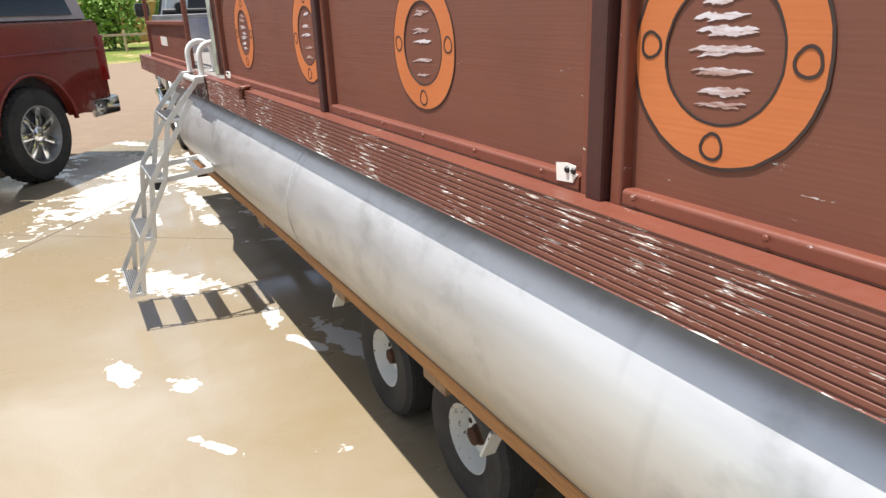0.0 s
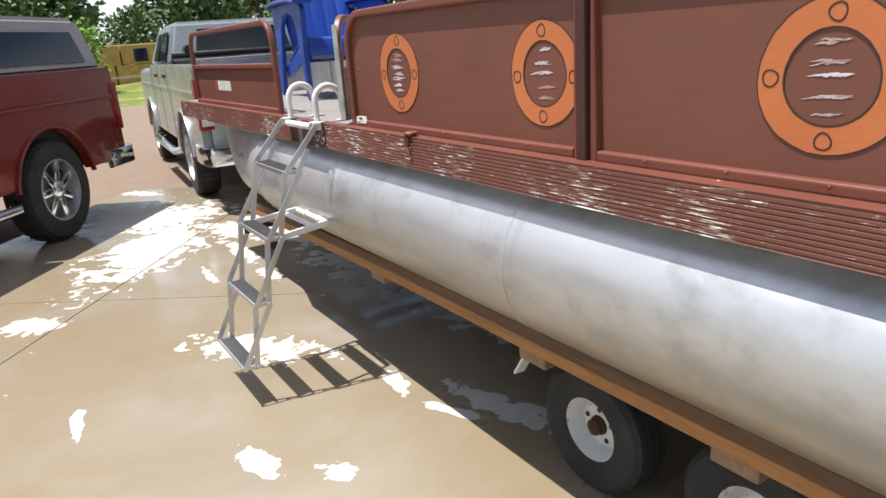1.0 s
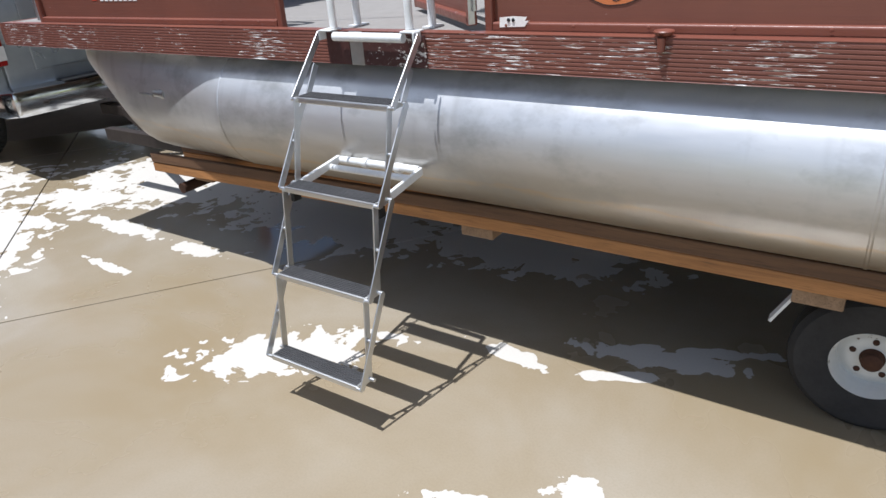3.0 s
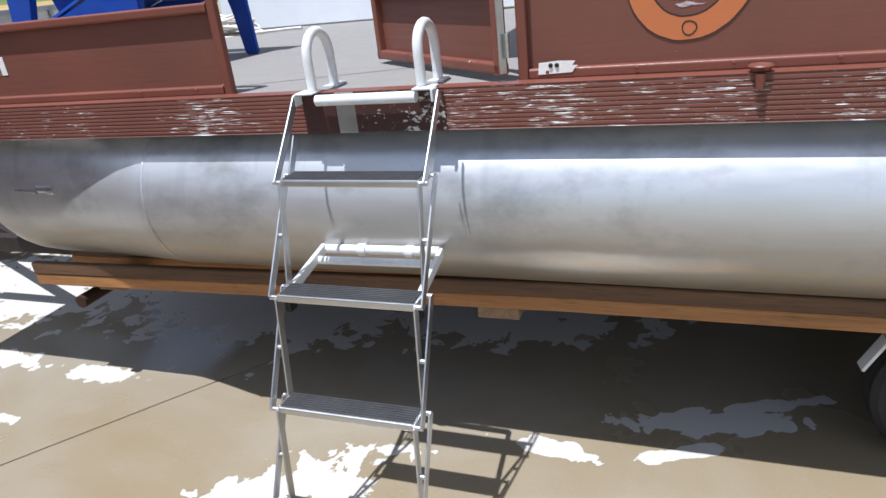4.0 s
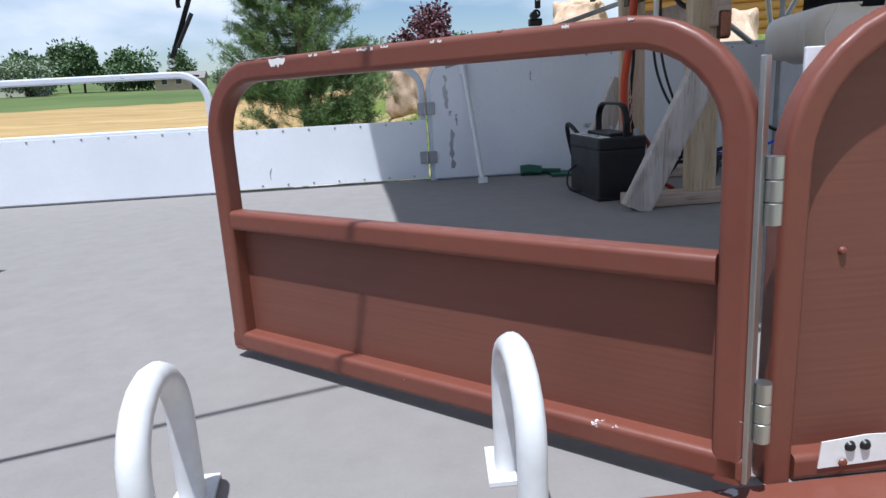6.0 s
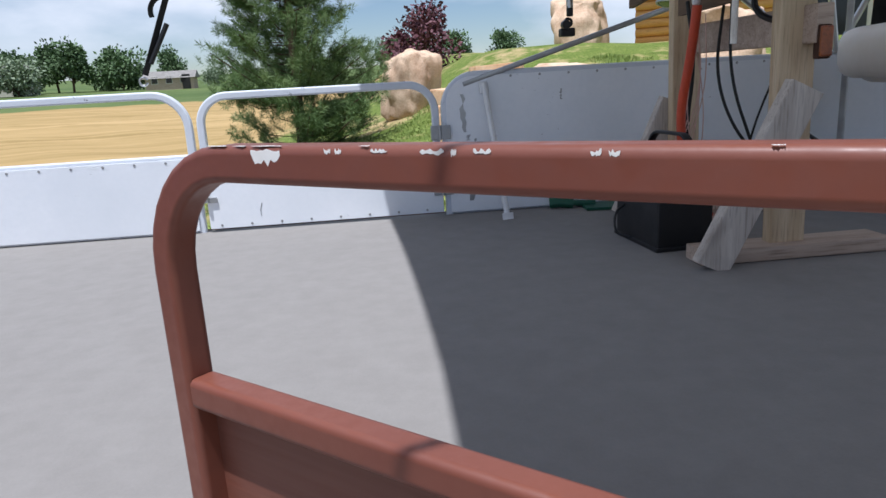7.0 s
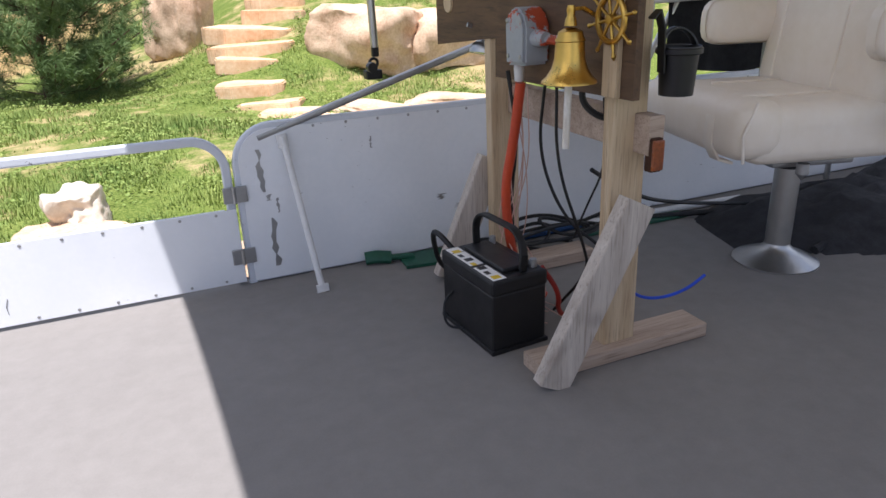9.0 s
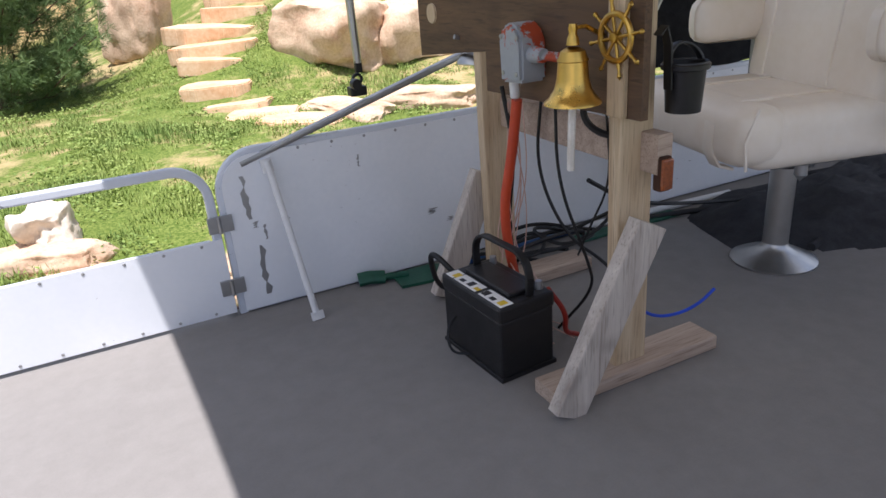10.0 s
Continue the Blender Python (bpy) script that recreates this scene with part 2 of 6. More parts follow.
BROWN = chipped("brown_fence_paint", "774738", "694034", "cfd0cf", 0.66)
BROWN_FRAME = chipped("brown_frame_paint", "7a4636", "6c3d31", "d5d6d6", 0.615, False, (1.5, 1.5, 4), 0.42)
BROWN_SKIRT = chipped("flaking_skirt_paint", "7a4a3d", "6b4035", "e4e2de", 0.525, False, (1.1, 1.1, 19), 0.55)
MAROON = chipped("dark_maroon_paint", "4a2622", "3c1f1c", "a89a94", 0.70, False, (1.2, 1.2, 5), 0.55)
MAROON_FLAKED = chipped("flaking_maroon_paint", "4a2622", "3c1f1c", "c9c4be", 0.525, False, (3.5, 3.5, 6), 0.55)
ORANGE = chipped("orange_ring_paint", "c47344", "b5673a", "8a4a38", 0.66)
BLACK_INK = simple("black_marker", "3a2a26", "2a1f1d", 30, 0.7)
WHITE_STROKE = simple("white_brush_paint", "d0cad2", "a08078", 70, 0.6, spread=(0.42, 0.58), stretch=(0.3, 1, 2))
WHITE_PATCH = simple("white_primer_patch", "eceae6", "d9d6d0", 30, 0.6)
WHITE_PANEL = chipped("white_panel_paint", "f0f2f5", "e2e6ea", "8a8580", 0.665, False, (2, 2, 5), 0.4)
ALU = metal("bare_aluminium", "c9c9c7", 0.34, (1, 1, 1), 0.25)
ALU_RAIL = metal("grey_oxidised_rail", "b9b9b9", 0.45, (1, 1, 1), 0.3)
ALU_WHITE = simple("white_powder_coated_tube", "e4e4e2", "cfd0d0", 25, 0.35, 0.0, 0.05)
LADDER = metal("ladder_aluminium", "d9dadb", 0.38, (1, 1, 1), 0.15)
TREAD = simple("black_tread_rubber", "3a3a3c", "2b2b2d", 60, 0.6, bump=0.4)
PONTOON = pontoon_skin()
CARPET = simple("grey_deck_carpet", "86827e", "807c78", 90, 0.95, bump=0.5, dist=0.002)
BOLSTER = wood("bolster_timber", "9c8064", "80674e", "54432f", 1, 0.8)
BUNK_TOP = wood("dark_bunk_timber", "6f5138", "533c2a", "2e2219", 0, 0.75)
BUNK = wood("bunk_timber", "b5804c", "8f6238", "4a3422", 0, 0.7)
TIMBER = wood("weathered_timber", "d3bf9f", "b79d7c", "7d6a55", 2, 0.85)
TIMBER_GREY = wood("silvered_timber", "cdc4b8", "aea296", "75695f", 2, 0.9)
TIMBER_X = wood("weathered_timber_flat", "c4b09e", "a6917f", "6d5a4b", 0, 0.85)
PLY = wood("stained_plywood", "74593f", "4c392a", "2f241c", 1, 0.7, 7)
RUBBER = simple("tyre_rubber", "2a2a2b", "1e1e1f", 40, 0.8, bump=0.3)
RIM_WHITE = chipped("white_rim_paint", "dcdcd8", "c4c4be", "6a5848", 0.58, False, (3, 3, 3), 0.4)
RUST = simple("rusty_hub", "4f3222", "352219", 60, 0.8, 0.3, 0.4)
STEEL_DARK = simple("painted_trailer_steel", "332a26", "241d1a", 30, 0.6, 0.2)
BLACK = simple("black_plastic", "1d1d1f", "141416", 50, 0.42, bump=0.1)
BLACK_RUB = simple("black_cable_rubber", "161617", "0f0f10", 50, 0.5)
VINYL = simple("cream_vinyl", "f6ecde", "eee2d0", 14, 0.42, bump=0.12)
VINYL_TRIM = simple("pale_vinyl_piping", "f6eee0", "ece0d0", 14, 0.45)
BRASS = metal("polished_brass", "e8bd62", 0.27, (1, 1, 1), 0.35, "6d4f22")
BLUE = simple("blue_chair_plastic", "1a48a6", "143a8e", 12, 0.35, bump=0.05)
ROPE_W = simple("white_nylon_rope", "e8e4dc", "cfc8bc", 60, 0.8, bump=0.5)
RED_HOSE = simple("orange_red_cable_sleeve", "c94a26", "b03c1d", 40, 0.45)
WIRE_PINK = simple("pale_pink_wire", "d9b7a6", "c79f8f", 40, 0.5)
BLUE_ROPE = simple("blue_cord", "1f4fd0", "1a41ad", 60, 0.6)
GREEN = simple("green_paddle_plastic", "1d5b46", "154635", 30, 0.5)
GREY_CAST = chipped("grey_cast_housing", "a8adb2", "959a9f", "b04a2c", 0.47, False, (1, 1, 1), 0.5)
RED_LENS = simple("red_tail_lens", "8f1712", "6e100d", 30, 0.2, bump=0.05)
AMBER = simple("amber_marker_lens", "a85a2c", "5a2c18", 60, 0.3)
WHITE_FRAME = chipped("white_rail_paint", "d9dde3", "c9ced6", "77787c", 0.60, False, (2, 2, 2), 0.4)
CHROME = metal("chrome_bumper", "d8dadc", 0.10, (1, 1, 1), 0.1)
SILVER = simple("silver_truck_paint", "a9adad", "989c9d", 5, 0.28, 0.55, 0.03)
RED_CAR = simple("dark_red_truck_paint", "7c2a20", "6a221a", 5, 0.22, 0.15, 0.03, Coat_Weight=0.6)
GLASS_DARK = simple("tinted_glass", "15191c", "101316", 5, 0.06, 0.0, 0.0)
STONE = simple("pale_pink_granite", "e0c6aa", "b08f74", 14, 0.9, bump=0.8, dist=0.03, spread=(0.34, 0.66))
STONE_STEP = simple("red_sandstone_slab", "e4c9a8", "c79a72", 9, 0.9, bump=0.5, dist=0.02)
STONE_WHITE = simple("white_quartz_rock", "e5dccd", "b9a893", 9, 0.9, bump=0.7, dist=0.04)
BARK = simple("bark", "5b4636", "3e2f25", 30, 0.95, bump=0.8, dist=0.02, stretch=(1, 1, 0.2))
NEEDLE = simple("pine_needles", "72854f", "43602f", 8, 0.7, bump=0.0)
LEAF = simple("far_leaves", "62794f", "485f3c", 3, 0.8, bump=0.0)
LEAF_GREY = simple("silvery_leaves", "8f9c80", "75856a", 3, 0.8, bump=0.0)
LEAF_RED = simple("purple_leaves", "6e4048", "4d2b34", 6, 0.7, bump=0.0)
BLADE = simple("grass_blades", "98a356", "64803c", 6, 0.8, bump=0.0)
LOG = wood("honey_log_siding", "d9a55a", "c68d45", "8f6230", 0, 0.6)
ROOF_GREY = simple("grey_roofing", "8e8a86", "77736f", 8, 0.9)
HOUSE_WHITE = simple("white_house_siding", "d8d4cc", "c4c0b8", 6, 0.8)
HAY = simple("hay", "b79a5c", "927742", 20, 0.95, bump=0.6, dist=0.03)
CANVAS = simple("pale_canvas", "a59e92", "979084", 40, 0.9)
TARP = simple("black_netting", "343437", "242427", 80, 0.9, bump=0.6)
CONCRETE = concrete()
GROUND = ground_skin()
STICKER_RED = simple("red_sticker", "b8452e", "a03a26", 30, 0.5)
YELLOW = simple("yellow_cap", "e0bd2b", "c9a722", 30, 0.5)

# ---- shape helpers ----
def part(name, bm, material, parent=None, label="", smooth=False, m=None):
    """Links a bmesh as one mesh object, under a thing or a part."""
    me = bpy.data.meshes.new(name)
    if smooth:
        for f in bm.faces:
            f.smooth = True
    bmesh.ops.recalc_face_normals(bm, faces=bm.faces)
    bm.to_mesh(me)
    bm.free()
    me.materials.append(material)
    ob = new(name, me)
    if smooth:
        me.set_sharp_from_angle(angle=radians(38))
    if parent:
        ob.parent = parent
    if m is not None:
        ob.matrix_basis = m
    return tagged(ob, label) if label else ob


def thing(name, label, category, group="", kind="", m=None):
    ob = new(name)
    ob.empty_display_size = 0.1
    if m is not None:
        ob.matrix_basis = m
    return tagged(ob, label, category, group, kind)


def B():
    return bmesh.new()


def box(bm, lo, hi, bevel=0.0, m=None, seg=2):
    """An upright box between two corners, its edges rounded."""
    lo, hi = Vector(lo), Vector(hi)
    r = bmesh.ops.create_cube(bm, size=1.0)
    vs = r["verts"]
    for v in vs:
        v.co = Vector((lo[i] + (v.co[i] + 0.5) * (hi[i] - lo[i]) for i in range(3)))
    if bevel:
        es = list({e for v in vs for e in v.link_edges})
        r = bmesh.ops.bevel(bm, geom=es, offset=bevel, segments=seg, affect="EDGES", profile=0.6)
        vs = list(set(r["verts"]) | {v for v in vs if v.is_valid})
    if m is not None:
        bmesh.ops.transform(bm, matrix=m, verts=vs)
    return bm


def ring_of(r, n=10):
    return [(r * math.cos(2 * math.pi * i / n), r * math.sin(2 * math.pi * i / n)) for i in range(n)]


def square_of(w, h, r, n=2, hold=0.0):
    """A rectangle's outline with rounded corners."""
    out = []
    for cx, cy, a0 in ((w / 2 - r, h / 2 - r, 0), (-w / 2 + r, h / 2 - r, 90), (-w / 2 + r, -h / 2 + r, 180), (w / 2 - r, -h / 2 + r, 270)):
        for i in range(n + 1):
            a = radians(a0 + 90 * i / n)
            p = (cx + r * math.cos(a), cy + r * math.sin(a))
            e = radians(a0)
            if i == 0 and hold:
                out.append((p[0] + hold * math.sin(e), p[1] - hold * math.cos(e)))
            out.append(p)
            if i == n and hold:
                e = radians(a0 + 90)
                out.append((p[0] - hold * math.sin(e), p[1] + hold * math.cos(e)))
    return out


def sweep(bm, pts, outline, up=None, closed=False, cap=True):
    """Draws an outline along a path. up: a fixed side direction for flat paths."""
    pts = [Vector(p) for p in pts]
    n, rings = len(pts), []
    side = None
    for i, p in enumerate(pts):
        a = pts[(i - 1) % n] if (closed or i > 0) else p
        b = pts[(i + 1) % n] if (closed or i < n - 1) else p
        t = (b - a).normalized()
        if up is not None:
            s = Vector(up)
            s = (s - t * s.dot(t)).normalized()
        else:
            if side is None:
                side = t.orthogonal().normalized()
            side = (side - t * side.dot(t)).normalized()
            s = side
        o = t.cross(s)
        # keep the width through a mitre
        k = 1.0
        if 0 < i < n - 1 or closed:
            d = (pts[(i + 1) % n] - p).normalized().dot(t)
            k = min(1.6, 1 / max(d, 0.5))
        rings.append([bm.verts.new(p + s * u + o * v * k) for u, v in outline])
    m = len(outline)
    for i in range(n if closed else n - 1):
        r0, r1 = rings[i], rings[(i + 1) % n]
        for j in range(m):
            bm.faces.new((r0[j], r0[(j + 1) % m], r1[(j + 1) % m], r1[j]))
    if cap and not closed:
        bm.faces.new(rings[0][::-1])
        bm.faces.new(rings[-1])
    return bm


def arc(c, r, a0, a1, n, ax=(1, 0, 0), ay=(0, 0, 1)):
    c, ax, ay = Vector(c), Vector(ax), Vector(ay)
    return [c + ax * (r * math.cos(radians(a0 + (a1 - a0) * i / n))) + ay * (r * math.sin(radians(a0 + (a1 - a0) * i / n))) for i in range(n + 1)]


def lathe(bm, profile, n=24, m=None):
    """Turns a profile of (radius, height) round z."""
    rings = []
    for r, z in profile:
        rings.append([bm.verts.new((r * math.cos(2 * math.pi * i / n), r * math.sin(2 * math.pi * i / n), z)) for i in range(n)] if r > 1e-5 else [bm.verts.new((0, 0, z))])
    for a, b in zip(rings, rings[1:]):
        for i in range(n):
            j = (i + 1) % n
            q = [a[i % len(a)], a[j % len(a)], b[j % len(b)], b[i % len(b)]]
            q = list(dict.fromkeys(q))
            if len(q) > 2:
                bm.faces.new(q)
    if m is not None:
        bmesh.ops.transform(bm, matrix=m, verts=[v for r in rings for v in r])
    return bm


def plate(bm, outline, thick, m=None):
    """A flat polygon given as (u, v), raised by thick along z."""
    lo = [bm.verts.new((u, v, 0)) for u, v in outline]
    hi = [bm.verts.new((u, v, thick)) for u, v in outline]
    bm.faces.new(lo[::-1])
    bm.faces.new(hi)
    for i in range(len(lo)):
        j = (i + 1) % len(lo)
        bm.faces.new((lo[i], lo[j], hi[j], hi[i]))
    if m is not None:
        bmesh.ops.transform(bm, matrix=m, verts=lo + hi)
    return bm


def beam(bm, a, b, w, h, up=(0, 0, 1), bevel=0.004):
    """Sawn timber from a to b: w across, h along up."""
    return sweep(bm, [a, b], square_of(h, w, bevel), up)


def annulus(bm, r0, r1, thick, m=None, n=48, wobble=0.0, seed=0):
    q = random.Random(seed)
    lo, li = [], []
    for i in range(n):
        a = 2 * math.pi * i / n
        k = 1 + wobble * math.sin(3 * a + seed) + wobble * 0.5 * q.uniform(-1, 1)
        lo.append((r1 * k * math.cos(a), r1 * k * math.sin(a)))
        li.append((r0 * k * math.cos(a), r0 * k * math.sin(a)))
    v = [[bm.verts.new((*p, z)) for p in ring] for ring, z in ((lo, 0), (lo, thick), (li, thick), (li, 0))]
    for a, b in ((0, 1), (1, 2), (2, 3)):
        for i in range(n):
            j = (i + 1) % n
            bm.faces.new((v[a][i], v[a][j], v[b][j], v[b][i]))
    if m is not None:
        bmesh.ops.transform(bm, matrix=m, verts=[p for r in v for p in r])
    return bm


def cable(name, pts, r, material, label, category="cable", n=8, parent=None):
    """A limp cable through rough points, smoothed."""
    P = [Vector(p) for p in pts]
    for _ in range(3):
        Q = [P[0]]
        for a, b in zip(P, P[1:]):
            Q += [a.lerp(b, 0.25), a.lerp(b, 0.75)]
        P = Q + [P[-1]]
    ob = part(name, sweep(B(), P, ring_of(r, n)), material, parent, label, True)
    return ob if parent else tagged(ob, "", category)


FACE = pose(0, 0, 0, 90, 0, 0)       # a plate's z looks along -y, its v up


def hump(t):
    t = max(0.0, min(1.0, t))
    return t * t * (3 - 2 * t)


def land(x, y):
    """The height of the ground."""
    z = -0.03
    if y > 3.6:
        z += 0.32 * hump((y - 3.6) / 5) + max(0, y - 12) * 0.028 * hump((y - 12) / 20)
        z += 0.42 * hump((y - 3.8) / 2.2) * hump((x + 6) / 4)
        z += 0.26 * max(0, min(y, 15.5) - 9) * hump((x + 1.6) / 4.0) * hump((y - 9) / 1.5)
        z += 0.05 * math.sin(x * 1.3 + y) * hump((y - 4) / 3)
    if x < -26:
        z += (-26 - x) * 0.012
    return z


# ---- ground ----
def graded(a, b, fine0, fine1, step, coarse):
    """Grid lines: fine between two limits, widening beyond."""
    out, v = [], fine0
    while v < fine1:
        out.append(v)
        v += step
    s = step
    while v < b:
        out.append(v)
        s *= coarse
        v += s
    v, s = fine0, step
    while v > a:
        s *= coarse
        v -= s
        out.insert(0, v)
    return out + [b]


bm = B()
gx, gy = graded(-900, 900, -12, 12, 0.6, 1.25), graded(-300, 1600, -6, 18, 0.6, 1.22)
grid = [[bm.verts.new((x, y, land(x, y))) for x in gx] for y in gy]
for j in range(len(gy) - 1):
    for i in range(len(gx) - 1):
        bm.faces.new((grid[j][i], grid[j][i + 1], grid[j + 1][i + 1], grid[j + 1][i]))
tagged(part("ground", bm, GROUND, None, "grass, gravel yard and mown field ground", True), "", "ground", kind="structure")

# concrete drive: slabs laid askew to the boat
drive = thing("driveway", "wet tan concrete driveway with dried white patches", "driveway", kind="structure")
SLAB = pose(-2.79, -0.98, 0, 0, 0, 52)
sl = box(B(), (0.004, 0.004, -0.12), (6.396, 3.196, 0.0), 0.006)
first = part("slab", sl, CONCRETE, drive, m=SLAB @ pose(0, 0, 0))
short = part("slab", box(B(), (0.004, 0.004, -0.12), (1.946, 3.196, 0.0), 0.006), CONCRETE, drive, m=SLAB @ pose(-1.95, 0, 0))
part("slab", box(B(), (0.004, 0.004, -0.12), (6.396, 0.72, 0.0), 0.006), CONCRETE, drive, m=SLAB @ pose(0, 3.2, 0))
part("slab", box(B(), (0.004, 0.004, -0.12), (1.946, 0.72, 0.0), 0.006), CONCRETE, drive, m=SLAB @ pose(-1.95, 3.2, 0))
for i in range(-1, 2):
    for j in range(-5, 1):
        if (i, j) in ((0, 0), (-1, 0)):
            continue
        o = (first if i >= 0 else short).copy()
        scene.collection.objects.link(o)
        o.matrix_basis = SLAB @ pose(6.4 * i if i >= 0 else -1.95, 3.2 * j, 0)

# ---- the boat ----
DZ, YF = 1.25, 2.443
BOW, STERN = -3.40, 4.0
boat = thing("pontoon_boat", "brown-painted aluminium pontoon boat with painted portholes on trailer bunks", "boat")
part("deck", box(B(), (BOW, -0.035, 1.20), (STERN, YF + 0.035, DZ), 0.006), CARPET, boat, "flat grey outdoor carpet deck")
# ribbed skirt along the deck's edge
bm = B()
prof = [(0.0, 1.252), (-0.012, 1.252)]
for i in range(9):
    z = 1.244 - i * 0.0115
    prof += [(-0.014, z), (-0.014, z - 0.0065), (-0.0112, z - 0.0078), (-0.0112, z - 0.010)]
prof += [(-0.014, 1.138), (0.0, 1.136)]
for s, y0, nm in ((1, -0.034, "skirt"), (-1, YF + 0.034, "skirt")):
    bm = B()
    ends = [[bm.verts.new((x, y0 + s * y, z)) for y, z in prof] for x in (BOW, STERN)]
    for i in range(len(prof) - 1):
        bm.faces.new((ends[0][i], ends[0][i + 1], ends[1][i + 1], ends[1][i]))
    bm.faces.new(ends[0])
    bm.faces.new(ends[1][::-1])
    part(nm, bm, BROWN_SKIRT, boat, "ribbed brown edge skirt with flaking paint")
part("skirt", box(B(), (BOW - 0.02, -0.05, 1.138), (BOW, YF + 0.05, 1.252), 0.004), BROWN_SKIRT, boat)
# rough repainted patches under the ladder
part("paint_patch", box(B(), (-1.03, -0.0545, 1.137), (-0.925, -0.0505, 1.247), 0.001), MAROON_FLAKED, boat, "dark maroon unpainted patch")
part("paint_patch", box(B(), (-0.865, -0.0545, 1.139), (-0.60, -0.0505, 1.245), 0.001), MAROON_FLAKED, boat, "dark maroon unpainted patch")
part("skirt_joint", box(B(), (-0.924, -0.0535, 1.137), (-0.866, -0.0505, 1.2525), 0.001), ALU, boat, "bare aluminium joint plate")
part("ledge", box(B(), (BOW, -0.049, 1.2505), (STERN, 0.0, 1.2535), 0.001), BROWN_FRAME, boat, "brown-painted deck edge strip")
# unseen bright strips, added so the tubes' upper sides reflect more light
for y0, y1 in ((-0.028, 0.11), (YF - 0.11, YF + 0.028)):
    part("bounce_strip", box(B(), (BOW + 0.01, y0, 1.176), (STERN - 0.01, y1, 1.184), 0.002), ALU, boat, "unseen bright aluminium strip added to lighten the tube's upper side")
# unseen dark sheet, added to deepen the shade under the boat
part("underside", box(B(), (BOW + 0.01, -0.03, 1.185), (STERN - 0.01, YF + 0.03, 1.199), 0.002), PLY, boat, "unseen dark plywood sheet added to deepen the shade under the boat")
# cross beams under the deck
for i in range(13):
    x = -3.2 + i * 0.58
    part("cross_beam", box(B(), (x, 0.0, 1.13), (x + 0.05, YF, 1.20), 0.004), ALU_RAIL, boat)


def pontoon(yc):
    """A round tube with a nose that sweeps up to the bow."""
    zc, r, n = 0.885, 0.285, 40
    # stations: x, underside, top, half width
    body = [(STERN - 0.1, 0.60, 1.17, r), (2.6, 0.60, 1.17, r), (1.2, 0.60, 1.17, r), (-0.4, 0.60, 1.17, r), (-1.70, 0.60, 1.17, r), (-1.76, 0.60, 1.17, 0.272), (-1.84, 0.60, 1.17, 0.251), (-1.94, 0.60, 1.17, 0.226),
            (-2.06, 0.600, 1.17, 0.203), (-2.23, 0.600, 1.17, 0.180), (-2.42, 0.602, 1.17, 0.163), (-2.53, 0.610, 1.17, 0.156), (-2.61, 0.63, 1.17, 0.143), (-2.68, 0.672, 1.168, 0.130), (-2.75, 0.733, 1.166, 0.116), (-2.82, 0.798, 1.163, 0.10),
            (-2.89, 0.862, 1.158, 0.083), (-2.96, 0.918, 1.15, 0.064), (-3.02, 0.955, 1.138, 0.044), (-3.07, 0.985, 1.12, 0.022), (-3.09, 1.01, 1.105, 0.008)]
    bm, rings = B(), []
    for x, lo, hi_, half in body:
        rings.append([bm.verts.new((x, yc + half * math.cos(2 * math.pi * j / n), (lo + hi_) / 2 + (hi_ - lo) / 2 * math.sin(2 * math.pi * j / n))) for j in range(n)])
    for a, b in zip(rings, rings[1:]):
        for j in range(n):
            bm.faces.new((a[j], a[(j + 1) % n], b[(j + 1) % n], b[j]))
    bm.faces.new(rings[0])
    bm.faces.new(rings[-1][::-1])
    p = part("pontoon", bm, PONTOON, boat, "dull water-stained aluminium pontoon tube", True)
    for x in (-1.70, 0.72, 3.1):
        bm = B()
        lathe(bm, [(r + 0.0005, -0.006), (r + 0.0025, -0.003), (r + 0.0025, 0.003), (r + 0.0005, 0.006)], 48, pose(x, yc, zc, 0, 90, 0))
        part("weld_seam", bm, PONTOON, p, "", True)
    part("mounting_rail", box(B(), (-2.6, yc - 0.05, 1.10), (STERN - 0.2, yc + 0.05, 1.135), 0.004), ALU_RAIL, boat)
    return p


near_tube = pontoon(0.210)
pontoon(YF - 0.210)
part("drain_nozzle", lathe(B(), [(0.0, 0), (0.02, 0), (0.022, 0.05), (0.028, 0.055), (0.028, 0.09), (0, 0.09)], 16, pose(-2.30, 0.05, 0.925, 0, 90, 0)), ALU_RAIL, near_tube, "short grey drain pipe", True)
part("spray_rail", sweep(B(), [(-3.0, 0.215, 0.905), (-2.75, 0.125, 0.91), (-2.3, 0.052, 0.915)], square_of(0.05, 0.012, 0.003), (0, 1, 0)), ALU_RAIL, near_tube, "", True)

TUBE = square_of(0.028, 0.028, 0.006, 3, 0.0012)


def frame_path(x0, x1, z0, z1, y, rc, left=True, right=True):
    """A fence frame: up, over and down with rounded shoulders."""
    pts = [(x0, y, z0)]
    if left:
        pts += arc((x0 + rc, y, z1 - rc), rc, 180, 90, 8)
    else:
        pts += [(x0, y, z1)]
    if right:
        pts += arc((x1 - rc, y, z1 - rc), rc, 90, 0, 8)
    else:
        pts += [(x1, y, z1)]
    return pts + [(x1, y, z0)]


